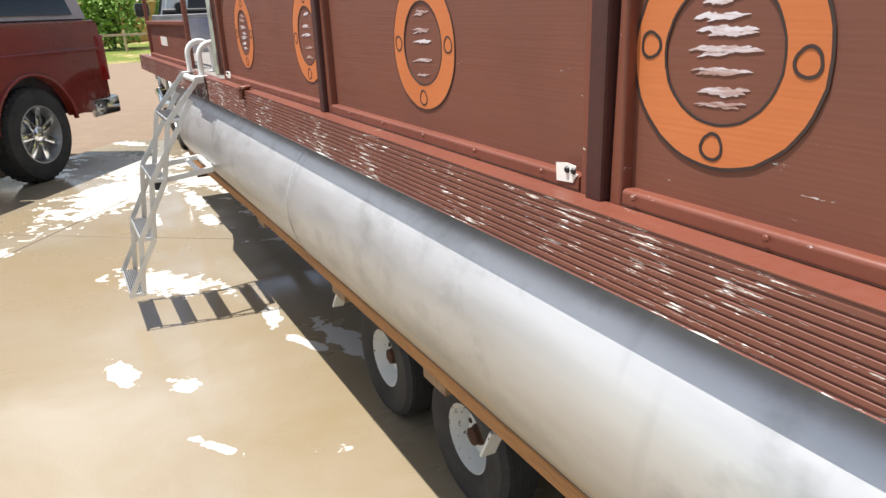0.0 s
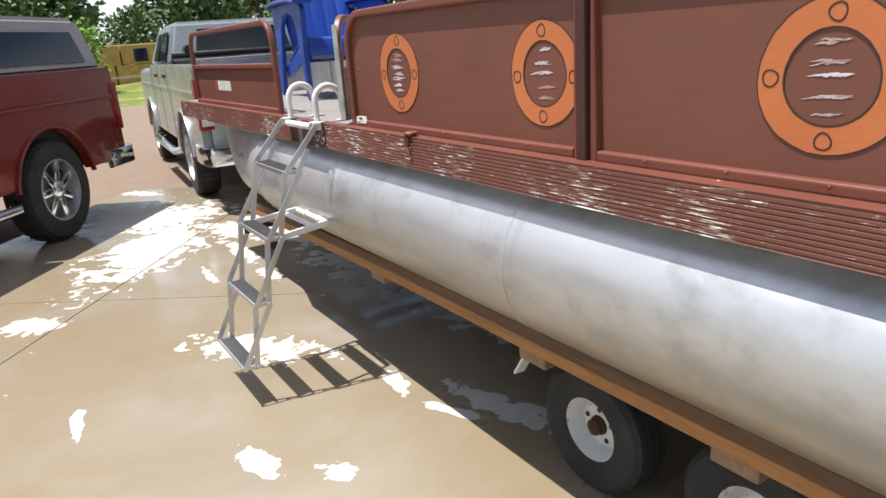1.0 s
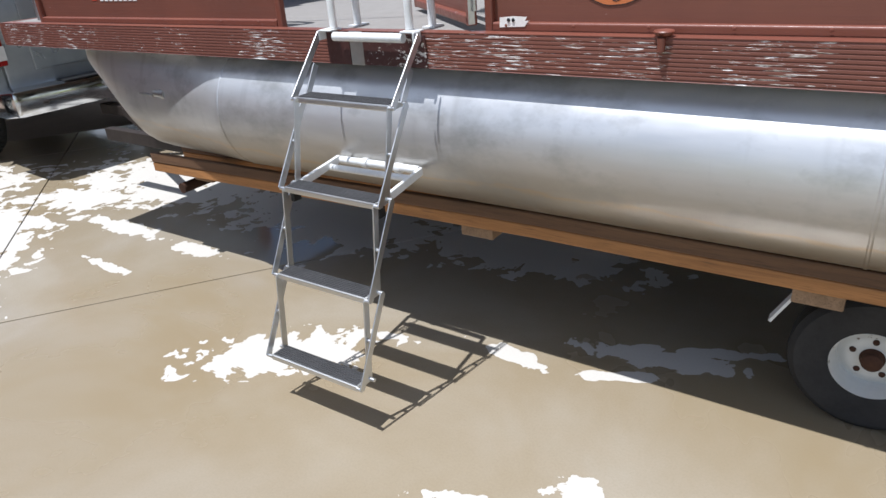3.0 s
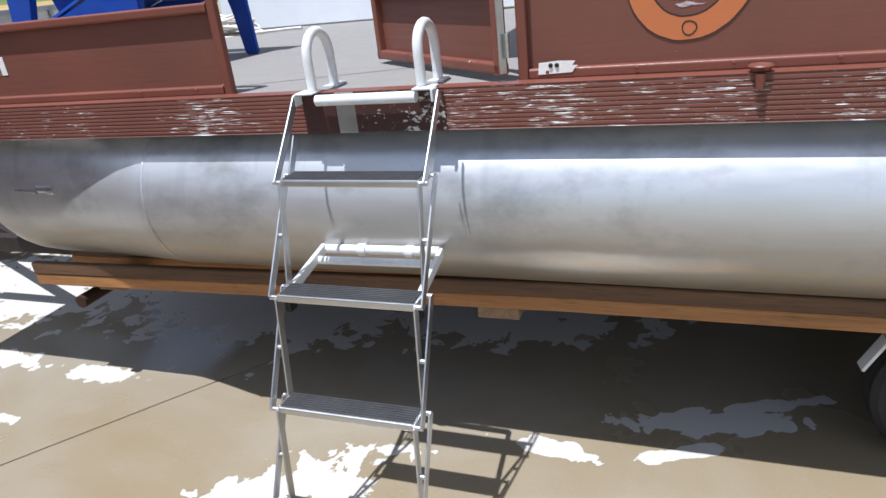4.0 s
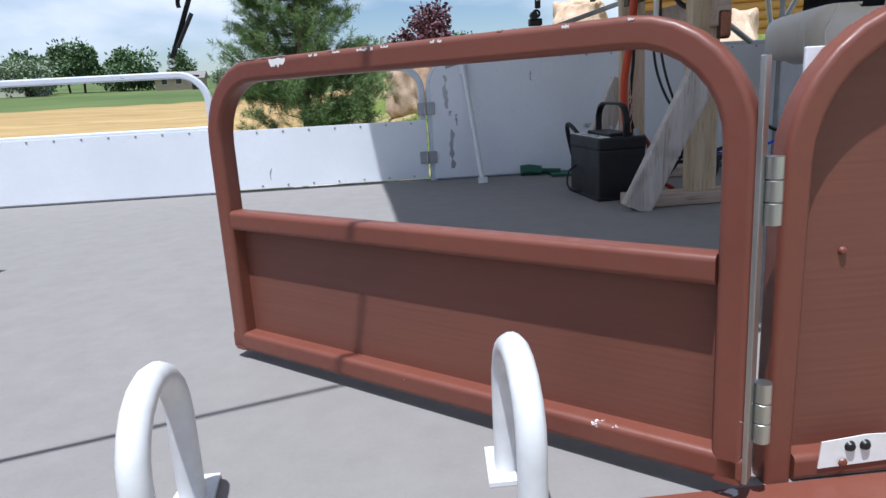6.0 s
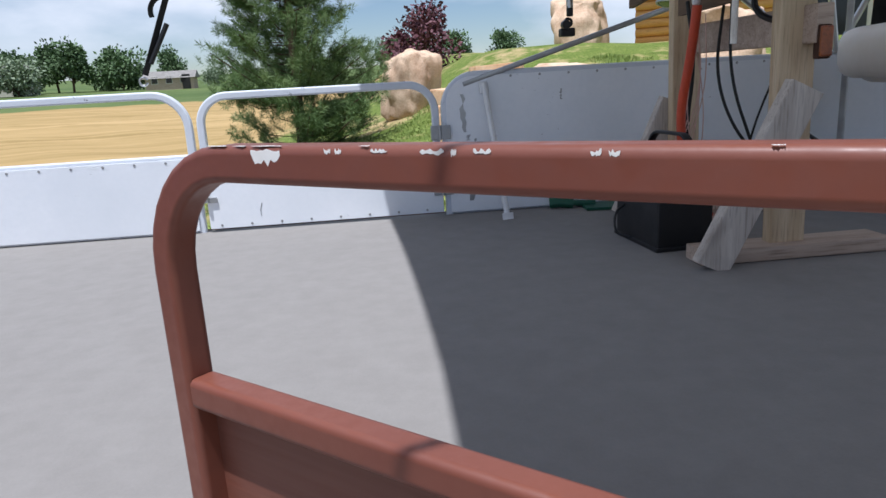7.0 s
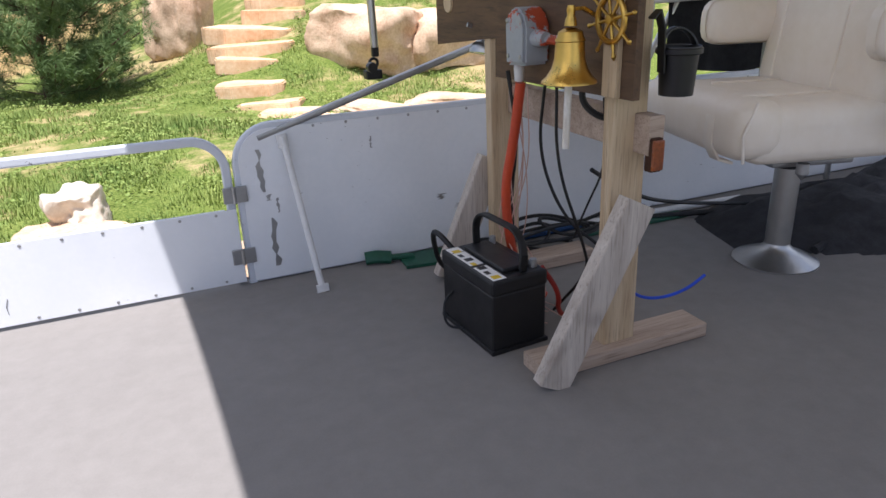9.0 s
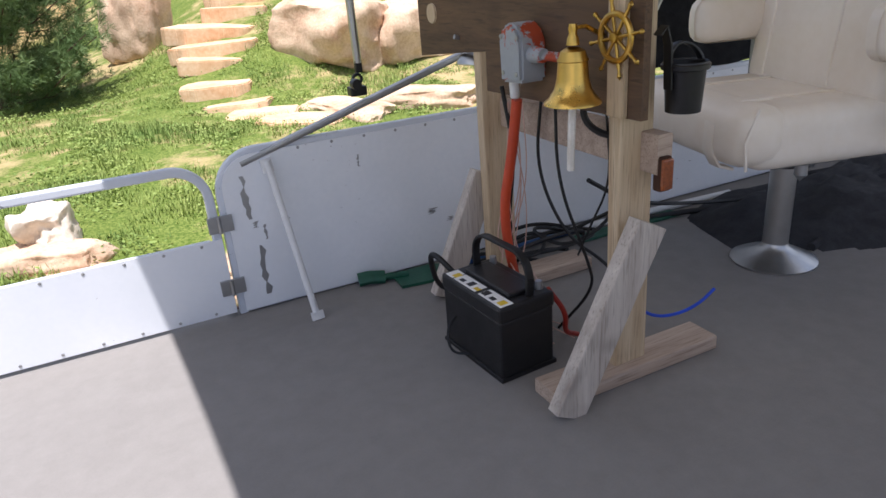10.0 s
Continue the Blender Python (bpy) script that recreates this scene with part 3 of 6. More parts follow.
def fence(name, x0, x1, y, z1, paint, frame_paint, top_panel, label, mid=None, rc=0.12, skin=0.0, left=True, right=True, back=None):
    """One length of railing with its sheet. skin: the offset of the sheet's face."""
    f = part(name, sweep(B(), frame_path(x0 + 0.014, x1 - 0.014, DZ, z1 - 0.014, y, rc, left, right), TUBE, (0, 1, 0)), frame_paint, boat, label, True)
    part("bottom_rail", sweep(B(), [(x0 + 0.03, y, DZ + 0.0145), (x1 - 0.03, y, DZ + 0.0145)], TUBE, (0, 1, 0)), frame_paint, f, "", True)
    if mid:
        part("mid_rail", sweep(B(), [(x0 + 0.03, y, mid), (x1 - 0.03, y, mid)], TUBE, (0, 1, 0)), frame_paint, f, "", True)
    top = mid or z1 - 0.02
    bm = B()
    if mid or not (left or right):
        box(bm, (x0 + 0.02, y + skin - 0.003, DZ + 0.01), (x1 - 0.02, y + skin + 0.003, top), 0.001)
    else:
        out = [(x0 + 0.02, DZ + 0.01), (x1 - 0.02, DZ + 0.01)]
        out += [(p.x, p.z) for p in arc((x1 - rc, 0, z1 - rc), rc - 0.018, 0, 90, 8)] if right else [(x1 - 0.02, z1 - 0.02)]
        out += [(p.x, p.z) for p in arc((x0 + rc, 0, z1 - rc), rc - 0.018, 90, 180, 8)] if left else [(x0 + 0.02, z1 - 0.02)]
        plate(bm, out, 0.006, pose(0, y + skin + 0.003, 0) @ FACE)
    part("panel", bm, paint, f, top_panel)
    if back is not None:
        part("backing", box(B(), (x0 + 0.03, y + 0.014 * back, DZ + 0.012), (x1 - 0.03, y + 0.018 * back, top - 0.02), 0.001), WHITE_PANEL, f, "white inner sheet")
    return f


NEAR = 0.017
aft = [fence("fence_section", -0.408, 0.99, NEAR, 1.715, BROWN, BROWN_FRAME, "brown-painted ribbed aluminium sheet", "brown fence section with painted portholes", rc=0.13, skin=0.010, right=False, back=1),
       fence("fence_section", 1.02, 2.215, NEAR, 1.715, BROWN, BROWN_FRAME, "brown-painted ribbed aluminium sheet", "brown fence section with painted portholes", skin=0.010, left=False, right=False, back=1),
       fence("fence_section", 2.255, 3.9, NEAR, 1.715, BROWN, BROWN_FRAME, "brown-painted ribbed aluminium sheet", "brown fence section with painted portholes", skin=0.010, left=False, rc=0.13, back=1)]
fore = fence("fence_section", -3.08, -1.302, NEAR, 1.745, BROWN, BROWN_FRAME, "brown-painted lower sheet with white registration marks", "brown bow fence section with an open top half", mid=1.505, rc=0.12, skin=0.010, back=1)
for x in (1.005, 2.235):
    part("post", box(B(), (x - 0.018, -0.012, DZ), (x + 0.018, NEAR + 0.014, 1.712), 0.006), MAROON, boat, "dark brown joint post")


def porthole(f, x, z, ro, ri, seed):
    """A porthole painted on the sheet: orange ring, ink outlines, four bolts and white glints."""
    q = random.Random(seed)
    y = NEAR + 0.0065
    at = pose(x, y, z) @ FACE
    part("ring", annulus(B(), ri, ro, 0.0012, at, 56, 0.012, seed), ORANGE, f, "hand-painted orange ring")
    ink = 0.0045 if seed == 4 else 0.0025
    for a, b in ((ro, ro + ink), (ri - 0.0035, ri)):
        part("ink_line", annulus(B(), a, b, 0.0016, at, 56, 0.012, seed), BLACK_INK, f)
    rm = (ro + ri) / 2
    for a in (90, 180, 270, 0):
        t = radians(a + q.uniform(-4, 4))
        part("bolt_outline", annulus(B(), 0.0145, 0.0165 + ink * 0.5, 0.0018, at @ pose(rm * math.cos(t), rm * math.sin(t), 0.0002), 24, 0.05, seed + a), BLACK_INK, f)
    # white glints: broad brushed bands, each of a few overlapping strokes
    bands = 7 if seed in (1, 4) else 5
    for i in range(bands):
        mid = ri * (0.72 - 1.44 * i / (bands - 1)) + q.uniform(-0.004, 0.004)
        span = ri * 0.62 * math.sqrt(max(0.12, 1 - (mid / ri) ** 2))
        for j in range(4):
            u0, w = q.uniform(-0.35, 0.35) * span, span * q.uniform(0.35, 0.75)
            v0, th, lean = mid + q.uniform(-0.0045, 0.0045), q.uniform(0.0012, 0.0042), q.uniform(-0.03, 0.13)
            up, dn = [], []
            for k in range(15):
                t = -1 + k / 7
                e = th * (1 - abs(t) ** 3) * q.uniform(0.45, 1.15) + 0.0003
                vv = v0 + lean * w * t + 0.001 * math.sin(5 * t + seed)
                up.append((u0 + w * t, vv + e))
                dn.append((u0 + w * t, vv - e * q.uniform(0.5, 1.0)))
            part("white_stroke", plate(B(), dn + up[::-1], 0.0004 + 0.0001 * j, at), WHITE_STROKE, f)


for f, x, z, s in ((aft[0], 0.004, 1.470, 1), (aft[0], 0.829, 1.470, 2), (aft[1], 1.620, 1.466, 3), (aft[2], 2.422, 1.477, 4)):
    porthole(f, x, z, 0.143, 0.091, s)


def label_patch(f, x0, x1, z0, z1, seed):
    q = random.Random(seed)
    out = [(x0 + q.uniform(-0.003, 0.003), z0), (x1 - 0.012, z0 + q.uniform(-0.002, 0.004)), (x1 - 0.006, z0 + 0.013), (x1 + 0.002, z0 + 0.02), (x1 - 0.012, z0 + 0.02),
           (x1 - 0.004, z1), ((x0 + x1) / 2, z1 + 0.002), (x0, z1 - 0.002)]
    part("unpainted_patch", plate(B(), out, 0.0012, pose(0, NEAR - 0.0145, 0) @ FACE), WHITE_PATCH, f, "white unpainted patch with two screws")
    for k in (0.030, 0.046):
        part("screw", lathe(B(), [(0, 0.004), (0.004, 0.0035), (0.006, 0)], 12, pose(x0 + k, NEAR - 0.0157, z1 - 0.009) @ FACE), BLACK, f, "", True)


label_patch(aft[0], -0.352, -0.255, 1.264, 1.295, 1)
label_patch(aft[1], 2.128, 2.184, 1.262, 1.294, 2)
for f, x, z in ((aft[0], -0.332, 1.483), (aft[0], -0.30, 1.72), (aft[1], 2.17, 1.69), (aft[1], 2.175, 1.46), (aft[1], 2.175, 1.37), (fore, -1.322, 1.30)):
    part("rivet", lathe(B(), [(0, 0.004), (0.003, 0.003), (0.0045, 0)], 14, pose(x, NEAR + 0.0065, z) @ FACE), BROWN_FRAME, f, "", True)
for i in range(20):
    x = -1.65 + i * 0.22
    if -1.35 < x < -0.45:
        continue
    part("rivet", lathe(B(), [(0, 0.003), (0.004, 0.002), (0.005, 0)], 8, pose(x, NEAR - 0.018, DZ + 0.02) @ FACE), BROWN_FRAME, aft[0] if x > -0.5 else fore, "", True)
# registration sticker and bars where characters stand
part("sticker", box(B(), (-2.585, NEAR + 0.0052, 1.352), (-2.545, NEAR + 0.007, 1.412), 0.0004), STICKER_RED, fore, "red and white registration sticker")
for i in range(8):
    x = -2.515 + i * 0.0375
    part("mark_bar", box(B(), (x, NEAR + 0.0052, 1.350), (x + 0.026, NEAR + 0.007, 1.412), 0.0004), WHITE_PATCH, fore)
# shell-shaped mooring cleat
cl = part("cleat", lathe(B(), [(0, 0.013), (0.016, 0.013), (0.025, 0.017), (0.028, 0.014), (0.022, 0.004), (0.012, 0.0)], 20, pose(0.165, -0.040, 1.2535)), BROWN_FRAME, boat, "brown-painted mooring cleat", True)
part("cleat_stem", lathe(B(), [(0.012, 0.0), (0.010, -0.035), (0.0, -0.04)], 12, pose(0.165, -0.058, 1.253)), BROWN_FRAME, cl, "", True)

# the gate, swung inwards on its hinges
GATE = pose(-0.440, -0.014, 0.009, 0, 0, 180 - 41.5) @ pose(0, 0, 1.26, 0, 0.45, 0) @ pose(0, 0, -1.26)
GW = 0.767
GTUBE = square_of(0.0295, 0.0295, 0.006, 3, 0.0012)
gate = part("gate", sweep(B(), frame_path(0.014, GW - 0.014, 1.262, 1.688, 0, 0.10), GTUBE, (0, 1, 0)), BROWN_FRAME, boat, "brown chipped-paint gate swung open onto the deck", True, GATE)
part("mid_rail", sweep(B(), [(0.03, 0, 1.472), (GW - 0.03, 0, 1.472)], GTUBE, (0, 1, 0)), BROWN_FRAME, gate, "", True)
part("bottom_rail", sweep(B(), [(0.0, 0, 1.277), (GW, 0, 1.277)], GTUBE, (0, 1, 0)), BROWN_FRAME, gate, "", True)
part("panel", box(B(), (0.02, -0.012, 1.27), (GW - 0.02, -0.008, 1.471), 0.001), BROWN, gate, "brown-painted sheet")
part("hinge_strip", box(B(), (-0.005, -0.006, 1.265), (0.0, 0.0145, 1.66), 0.001), ALU, gate, "bare aluminium edge")
for z in (1.335, 1.545):
    part("hinge", lathe(B(), [(0, -0.03), (0.008, -0.03), (0.008, -0.011), (0.0065, -0.010), (0.008, -0.009), (0.008, 0.009), (0.0065, 0.010), (0.008, 0.011), (0.008, 0.03), (0, 0.03)], 14, pose(-0.012, -0.004, z)), ALU, gate, "", True)
def chip(u, w, h, down, seed):
    """A ragged flake of missing paint on the top edge, top face or side face."""
    q = random.Random(seed)
    pts = [(u - w + 2 * w * k / 9, h * q.uniform(0.5, 1.0) * (0.35 if k in (0, 9) else 1)) for k in range(10)]
    pts += [(u + w - 2 * w * k / 9, -0.0015 * q.uniform(-0.6, 1)) for k in range(10)]
    flip = Matrix(((1, 0, 0, 0), (0, 0, 1, 0), (0, -1, 0, 0), (0, 0, 0, 1)))
    where = pose(0, 0.0146, 1.6998) @ flip if down else pose(0, 0.0135, 1.7025) @ Matrix(((1, 0, 0, 0), (0, -1, 0, 0), (0, 0, 1, 0), (0, 0, 0, 1)))
    part("paint_chip", plate(B(), pts, 0.00025, where), WHITE_PATCH, gate)


for i, (u, w, h, down) in enumerate(((0.592, 0.016, 0.012, True), (0.592, 0.017, 0.003, False), (0.650, 0.012, 0.0035, False), (0.622, 0.007, 0.003, False), (0.528, 0.003, 0.003, True),
                                     (0.518, 0.003, 0.003, True), (0.495, 0.004, 0.002, False), (0.482, 0.007, 0.002, True), (0.440, 0.009, 0.003, True), (0.424, 0.002, 0.004, True),
                                     (0.404, 0.006, 0.002, True), (0.335, 0.003, 0.003, True), (0.325, 0.003, 0.003, True), (0.25, 0.003, 0.002, False), (0.175, 0.004, 0.003, True), (0.11, 0.003, 0.002, True))):
    chip(u, w, h, down, 70 + i)
# far side: white inside, one gate standing closed, a high aft section
far = fence("fence_section", -3.08, -1.462, YF, 1.772, WHITE_PANEL, WHITE_FRAME, "white-painted sheet", "white-faced bow fence section with an open top half", mid=1.528, rc=0.12, skin=-0.019)
g2 = part("gate", sweep(B(), frame_path(-1.432, -0.578, DZ + 0.012, 1.744, YF, 0.10), TUBE, (0, 1, 0)), WHITE_FRAME, boat, "closed grey-framed gate with white sheet", True)
part("mid_rail", sweep(B(), [(-1.42, YF, 1.498), (-0.60, YF, 1.498)], TUBE, (0, 1, 0)), WHITE_FRAME, g2, "", True)
part("panel", box(B(), (-1.442, YF - 0.022, 1.263), (-0.566, YF - 0.018, 1.517), 0.001), WHITE_PANEL, g2, "white-painted sheet")
for z in (1.355, 1.565):
    part("hinge", box(B(), (-0.60, YF - 0.029, z - 0.026), (-0.525, YF - 0.0225, z + 0.026), 0.002), ALU_RAIL, g2, "grey butt hinge")
    part("hinge_pin", lathe(B(), [(0.0, -0.027), (0.006, -0.027), (0.006, 0.027), (0, 0.027)], 10, pose(-0.566, YF - 0.031, z)), ALU_RAIL, g2, "", True)
part("latch", box(B(), (-1.475, YF - 0.03, 1.362), (-1.405, YF - 0.0225, 1.382), 0.002), ALU, g2, "small latch")
part("latch_bolt", lathe(B(), [(0, -0.02), (0.007, -0.02), (0.007, 0.02), (0, 0.02)], 10, pose(-1.44, YF - 0.034, 1.385)), ALU, g2, "", True)
hi = fence("fence_section", -0.556, 3.9, YF, 1.782, WHITE_PANEL, WHITE_FRAME, "white-painted sheet with bare scrapes", "white-faced aft fence section", rc=0.12, skin=-0.019)
for x0, z0, z1, w in ((-0.475, 1.56, 1.70, 0.012), (-0.455, 1.30, 1.47, 0.014), (-0.458, 1.53, 1.55, 0.010), (-0.432, 1.485, 1.535, 0.006), (-0.10, 1.66, 1.70, 0.006), (0.15, 1.44, 1.46, 0.02), (0.22, 1.40, 1.415, 0.02)):
    q = random.Random(int(z0 * 1000))
    pts = [(x0 + q.uniform(-w, w) * 0.6 - w / 2, z0 + (z1 - z0) * k / 8) for k in range(9)]
    pts += [(x0 + q.uniform(-w, w) * 0.6 + w / 2, z1 - (z1 - z0) * k / 8) for k in range(9)]
    part("scrape", plate(B(), pts, 0.0006, pose(0, YF - 0.0223, 0) @ FACE), ALU_RAIL, hi, "bare scraped strip")
for i in range(24):
    for f, x, z in ((hi, -0.40 + i * 0.11, 1.757), (g2, -1.40 + i * 0.11, 1.505), (g2, -1.40 + i * 0.11, 1.275), (far, -3.0 + i * 0.11, 1.518)):
        if (f is g2 and x > -0.62) or (f is far and x > -1.48):
            continue
        part("rivet", lathe(B(), [(0, 0.0025), (0.004, 0.0015), (0.005, 0)], 8, pose(x, YF - 0.0223, z) @ FACE), ALU_RAIL, f, "", True)
part("scratch", sweep(B(), [(-1.246, YF - 0.0225, 1.350), (-1.254, YF - 0.0225, 1.325), (-1.252, YF - 0.0225, 1.300)], square_of(0.004, 0.0008, 0.0002), (0, 1, 0)), BLACK, g2, "dark curved scratch")
# bow and stern ends
for x, nm in ((BOW + 0.16, "bow_fence"), (STERN - 0.06, "stern_fence")):
    e = part(nm, box(B(), (x - 0.004, 0.10, DZ), (x + 0.004, YF - 0.1, 1.53), 0.002), ALU if x < 0 else WHITE_PANEL, boat, "bare aluminium end sheet" if x < 0 else "white end sheet")
    part("top_rail", sweep(B(), [(x, 0.08, 1.545), (x, YF - 0.08, 1.545)], TUBE, (1, 0, 0)), ALU_RAIL, e, "", True)
    for y in (0.09, 1.19, YF - 0.09):
        part("post", sweep(B(), [(x, y, DZ), (x, y, 1.54)], TUBE, (1, 0, 0)), ALU_RAIL, e, "", True)

# ---- canopy over the stern, on its bows ----
canopy = thing("bimini_top", "pale canvas canopy on aluminium tubes over the stern", "canopy")
bm = B()
hh, cx0, cx1 = 1.95, -1.055, 2.6
rows = []
for i in range(13):
    x = cx0 + (cx1 - cx0) * i / 12
    rows.append([bm.verts.new((x + 0.08 * (1 - j / 10), -0.07 + 2.41 * j / 10, DZ + hh + 0.16 * math.sin(math.pi * j / 10) - 0.015 * math.sin(math.pi * i / 2) ** 2)) for j in range(11)])
for a, b in zip(rows, rows[1:]):
    for j in range(10):
        bm.faces.new((a[j], a[j + 1], b[j + 1], b[j]))
ret = bmesh.ops.solidify(bm, geom=bm.faces[:], thickness=0.006)
part("canvas", bm, CANVAS, canopy, "", True)
RT = ring_of(0.0125, 12)
for x, foot in ((cx0 + 0.08, 0.9), (0.75, 1.0), (1.8, 1.0), (2.55, 1.1)):
    for y in (0.03, YF - 0.012):
        part("leg", sweep(B(), [(foot, y, 1.772), (x, y if y < 1 else y, DZ + hh - 0.02)], RT), ALU, canopy, "", True)
    part("bow_tube", sweep(B(), [(x, 0.03 + (YF - 0.04) * j / 10, DZ + hh - 0.025 + 0.16 * math.sin(math.pi * j / 10)) for j in range(11)], RT), ALU, canopy, "", True)
# strap with its hook, from the bow tube to the far rail
part("strap", sweep(B(), [(-1.60, YF, 1.83), (-1.02, YF - 0.02, DZ + hh - 0.03)], square_of(0.022, 0.003, 0.001)), BLACK_RUB, canopy, "black webbing strap")
part("strap_sleeve", sweep(B(), [(-1.575, YF, 1.868), (-1.50, YF, 2.0)], ring_of(0.009, 10)), BLACK, canopy, "", True)
part("strap_hook", sweep(B(), arc((-1.608, YF, 1.808), 0.014, 20, 340, 14), ring_of(0.004, 8)), ALU, canopy, "", True)
part("strap_end", sweep(B(), arc((-1.50, YF, 2.04), 0.05, 200, 80, 8), square_of(0.02, 0.002, 0.0008)), BLACK_RUB, canopy, "", True)

part("strap", sweep(B(), [(-1.475, 0.017, 1.775), (-0.80, -0.06, DZ + hh - 0.01)], square_of(0.022, 0.003, 0.001)), BLACK_RUB, canopy, "black webbing strap")
part("strap_hook", sweep(B(), arc((-1.49, 0.017, 1.764), 0.022, 20, 340, 14), ring_of(0.004, 8)), ALU, canopy, "", True)
# sloping tube from the far fence up to the canopy
stay = thing("stay_tube", "grey aluminium stay sloping up from the white fence", "tube")
part("tube", sweep(B(), [(-0.47, YF - 0.008, 1.735), (0.95, YF - 0.008, 2.155)], square_of(0.03, 0.02, 0.004), (0, 1, 0)), ALU_RAIL, stay, "", True)
part("clamp", box(B(), (-0.10, YF - 0.035, 1.885), (-0.045, YF + 0.005, 1.915), 0.006), BLACK, stay, "black canopy hinge clamp")
part("clamp_knob", lathe(B(), [(0, -0.014), (0.016, -0.014), (0.018, 0.0), (0.016, 0.014), (0, 0.014)], 14, pose(-0.085, YF - 0.045, 1.925, 90, 0, 0)), BLACK, stay, "", True)
part("clamp_eye", sweep(B(), arc((-0.066, YF - 0.01, 1.935), 0.014, 0, 359, 14), ring_of(0.005, 8)), BLACK, stay, "", True)
strut = thing("canopy_strut", "hanging grey canopy strut with a black end eye", "tube")
part("tube", sweep(B(), [(-0.062, YF - 0.02, 1.985), (-0.085, YF - 0.02, DZ + hh)], ring_of(0.0125, 12)), ALU, strut, "", True)
part("eye_end", box(B(), (-0.074, YF - 0.028, 1.955), (-0.050, YF - 0.012, 1.995), 0.005), BLACK, strut)
# white paddle shaft leaning on the far fence
pole = thing("white_pole", "thin white pole with flattened ends leaning on the white fence", "pole")
part("shaft", sweep(B(), [(-0.395, YF - 0.035, 1.735), (-0.39, YF - 0.04, 1.70), (-0.352, YF - 0.19, 1.262)], ring_of(0.0105, 12)), ALU_WHITE, pole, "", True)
part("foot", sweep(B(), [(-0.3515, YF - 0.192, 1.275), (-0.3505, YF - 0.197, 1.2505)], square_of(0.04, 0.012, 0.004), (1, 0, 0)), ALU_WHITE, pole, "flattened end", True)
part("head", sweep(B(), [(-0.398, YF - 0.03, 1.742), (-0.393, YF - 0.038, 1.70)], square_of(0.034, 0.012, 0.004), (1, 0, 0)), ALU_WHITE, pole, "flattened end", True)

# ---- boarding ladder ----
lad = thing("boarding_ladder", "folding aluminium boarding ladder hung from the deck edge", "ladder")
LX0, LX1 = -1.026, -0.602
STEPS = [(-0.258, 1.056), (-0.381, 0.771), (-0.483, 0.478), (-0.580, 0.190)]
FLAT = square_of(0.026, 0.005, 0.0015)
TUBR = ring_of(0.0125, 12)
chain = [(-0.088, 1.247)] + STEPS
for n, (y, z) in enumerate(STEPS):
    st = part("step", box(B(), (LX0 + 0.008, y - 0.004, z - 0.012), (LX1 - 0.008, y + 0.072, z + 0.008), 0.004), LADDER, lad, "aluminium step with black treads")
    for k in range(7):
        part("tread_strip", box(B(), (LX0 + 0.016, y + 0.004 + k * 0.0095, z + 0.0075), (LX1 - 0.016, y + 0.0105 + k * 0.0095, z + 0.0115), 0.001), TREAD, st)
for x, s in ((LX0, -1), (LX1, 1)):
    for n in range(4):
        (ya, za), (yb, zb) = chain[n], chain[n + 1]
        if n == 0:
            part("side_link", sweep(B(), [(x + s * 0.004, ya, za), (x + s * 0.004, yb, zb)], FLAT, (0, 1, 0)), LADDER, lad)
        # the folding arms cross between the steps
        back = Vector((x - s * 0.004, ya + 0.064, za)) if n else Vector((x - s * 0.004, -0.135, 1.15))
        low = Vector((x - s * 0.004, yb + 0.064, zb))
        if n == 0:
            part("fold_arm", sweep(B(), [back, low], FLAT, (0, 1, 0)), LADDER, lad)
        pins = [(yb, zb), (low.y, low.z)]
        if n:
            part("cross_arm", sweep(B(), [(x + s * 0.010, ya + 0.064, za), (x + s * 0.010, yb, zb)], FLAT, (0, 1, 0)), LADDER, lad)
            part("cross_arm", sweep(B(), [(x - s * 0.010, ya, za), (x - s * 0.010, yb + 0.064, zb)], FLAT, (0, 1, 0)), LADDER, lad)
            pins.append(((ya + yb) / 2 + 0.032, (za + zb) / 2))
        for y, z in pins:
            part("pivot", lathe(B(), [(0, -0.012), (0.007, -0.012), (0.007, 0.012), (0, 0.012)], 10, pose(x, y, z, 0, 90, 0)), LADDER, lad, "", True)
# deck bar, brackets and grab handles
part("deck_bar", sweep(B(), [(-0.965, -0.083, 1.238), (-0.665, -0.083, 1.238)], ring_of(0.0155, 14)), ALU_WHITE, lad, "white round bar", True)
for x, s in ((-1.0, -1), (-0.645, 1)):
    part("bracket", box(B(), (x - 0.030, -0.090, 1.2538), (x + 0.028, -0.030, 1.2605), 0.004), ALU_WHITE, lad, "white cast bracket")
    part("bracket_lip", box(B(), (x - 0.034 if s < 0 else x + 0.024, -0.096, 1.224), (x - 0.026 if s < 0 else x + 0.032, -0.055, 1.258), 0.004), ALU_WHITE, lad)
    hx = x + 0.012 * s * -1
    path = [(hx, -0.055, 1.262), (hx, -0.055, 1.335)] + arc((hx, 0.01, 1.350), 0.065, 180, 0, 10, (0, 1, 0)) + [(hx, 0.076, 1.255)]
    part("grab_handle", sweep(B(), path, ring_of(0.0138, 14), (1, 0, 0)), ALU_WHITE, lad, "white bent-tube grab handle", True)
    part("handle_foot", plate(B(), [(-0.024, -0.035), (0.024, -0.035), (0.018, 0.038), (-0.018, 0.038)], 0.005, pose(hx, 0.082, 1.2505)), ALU_WHITE, lad)
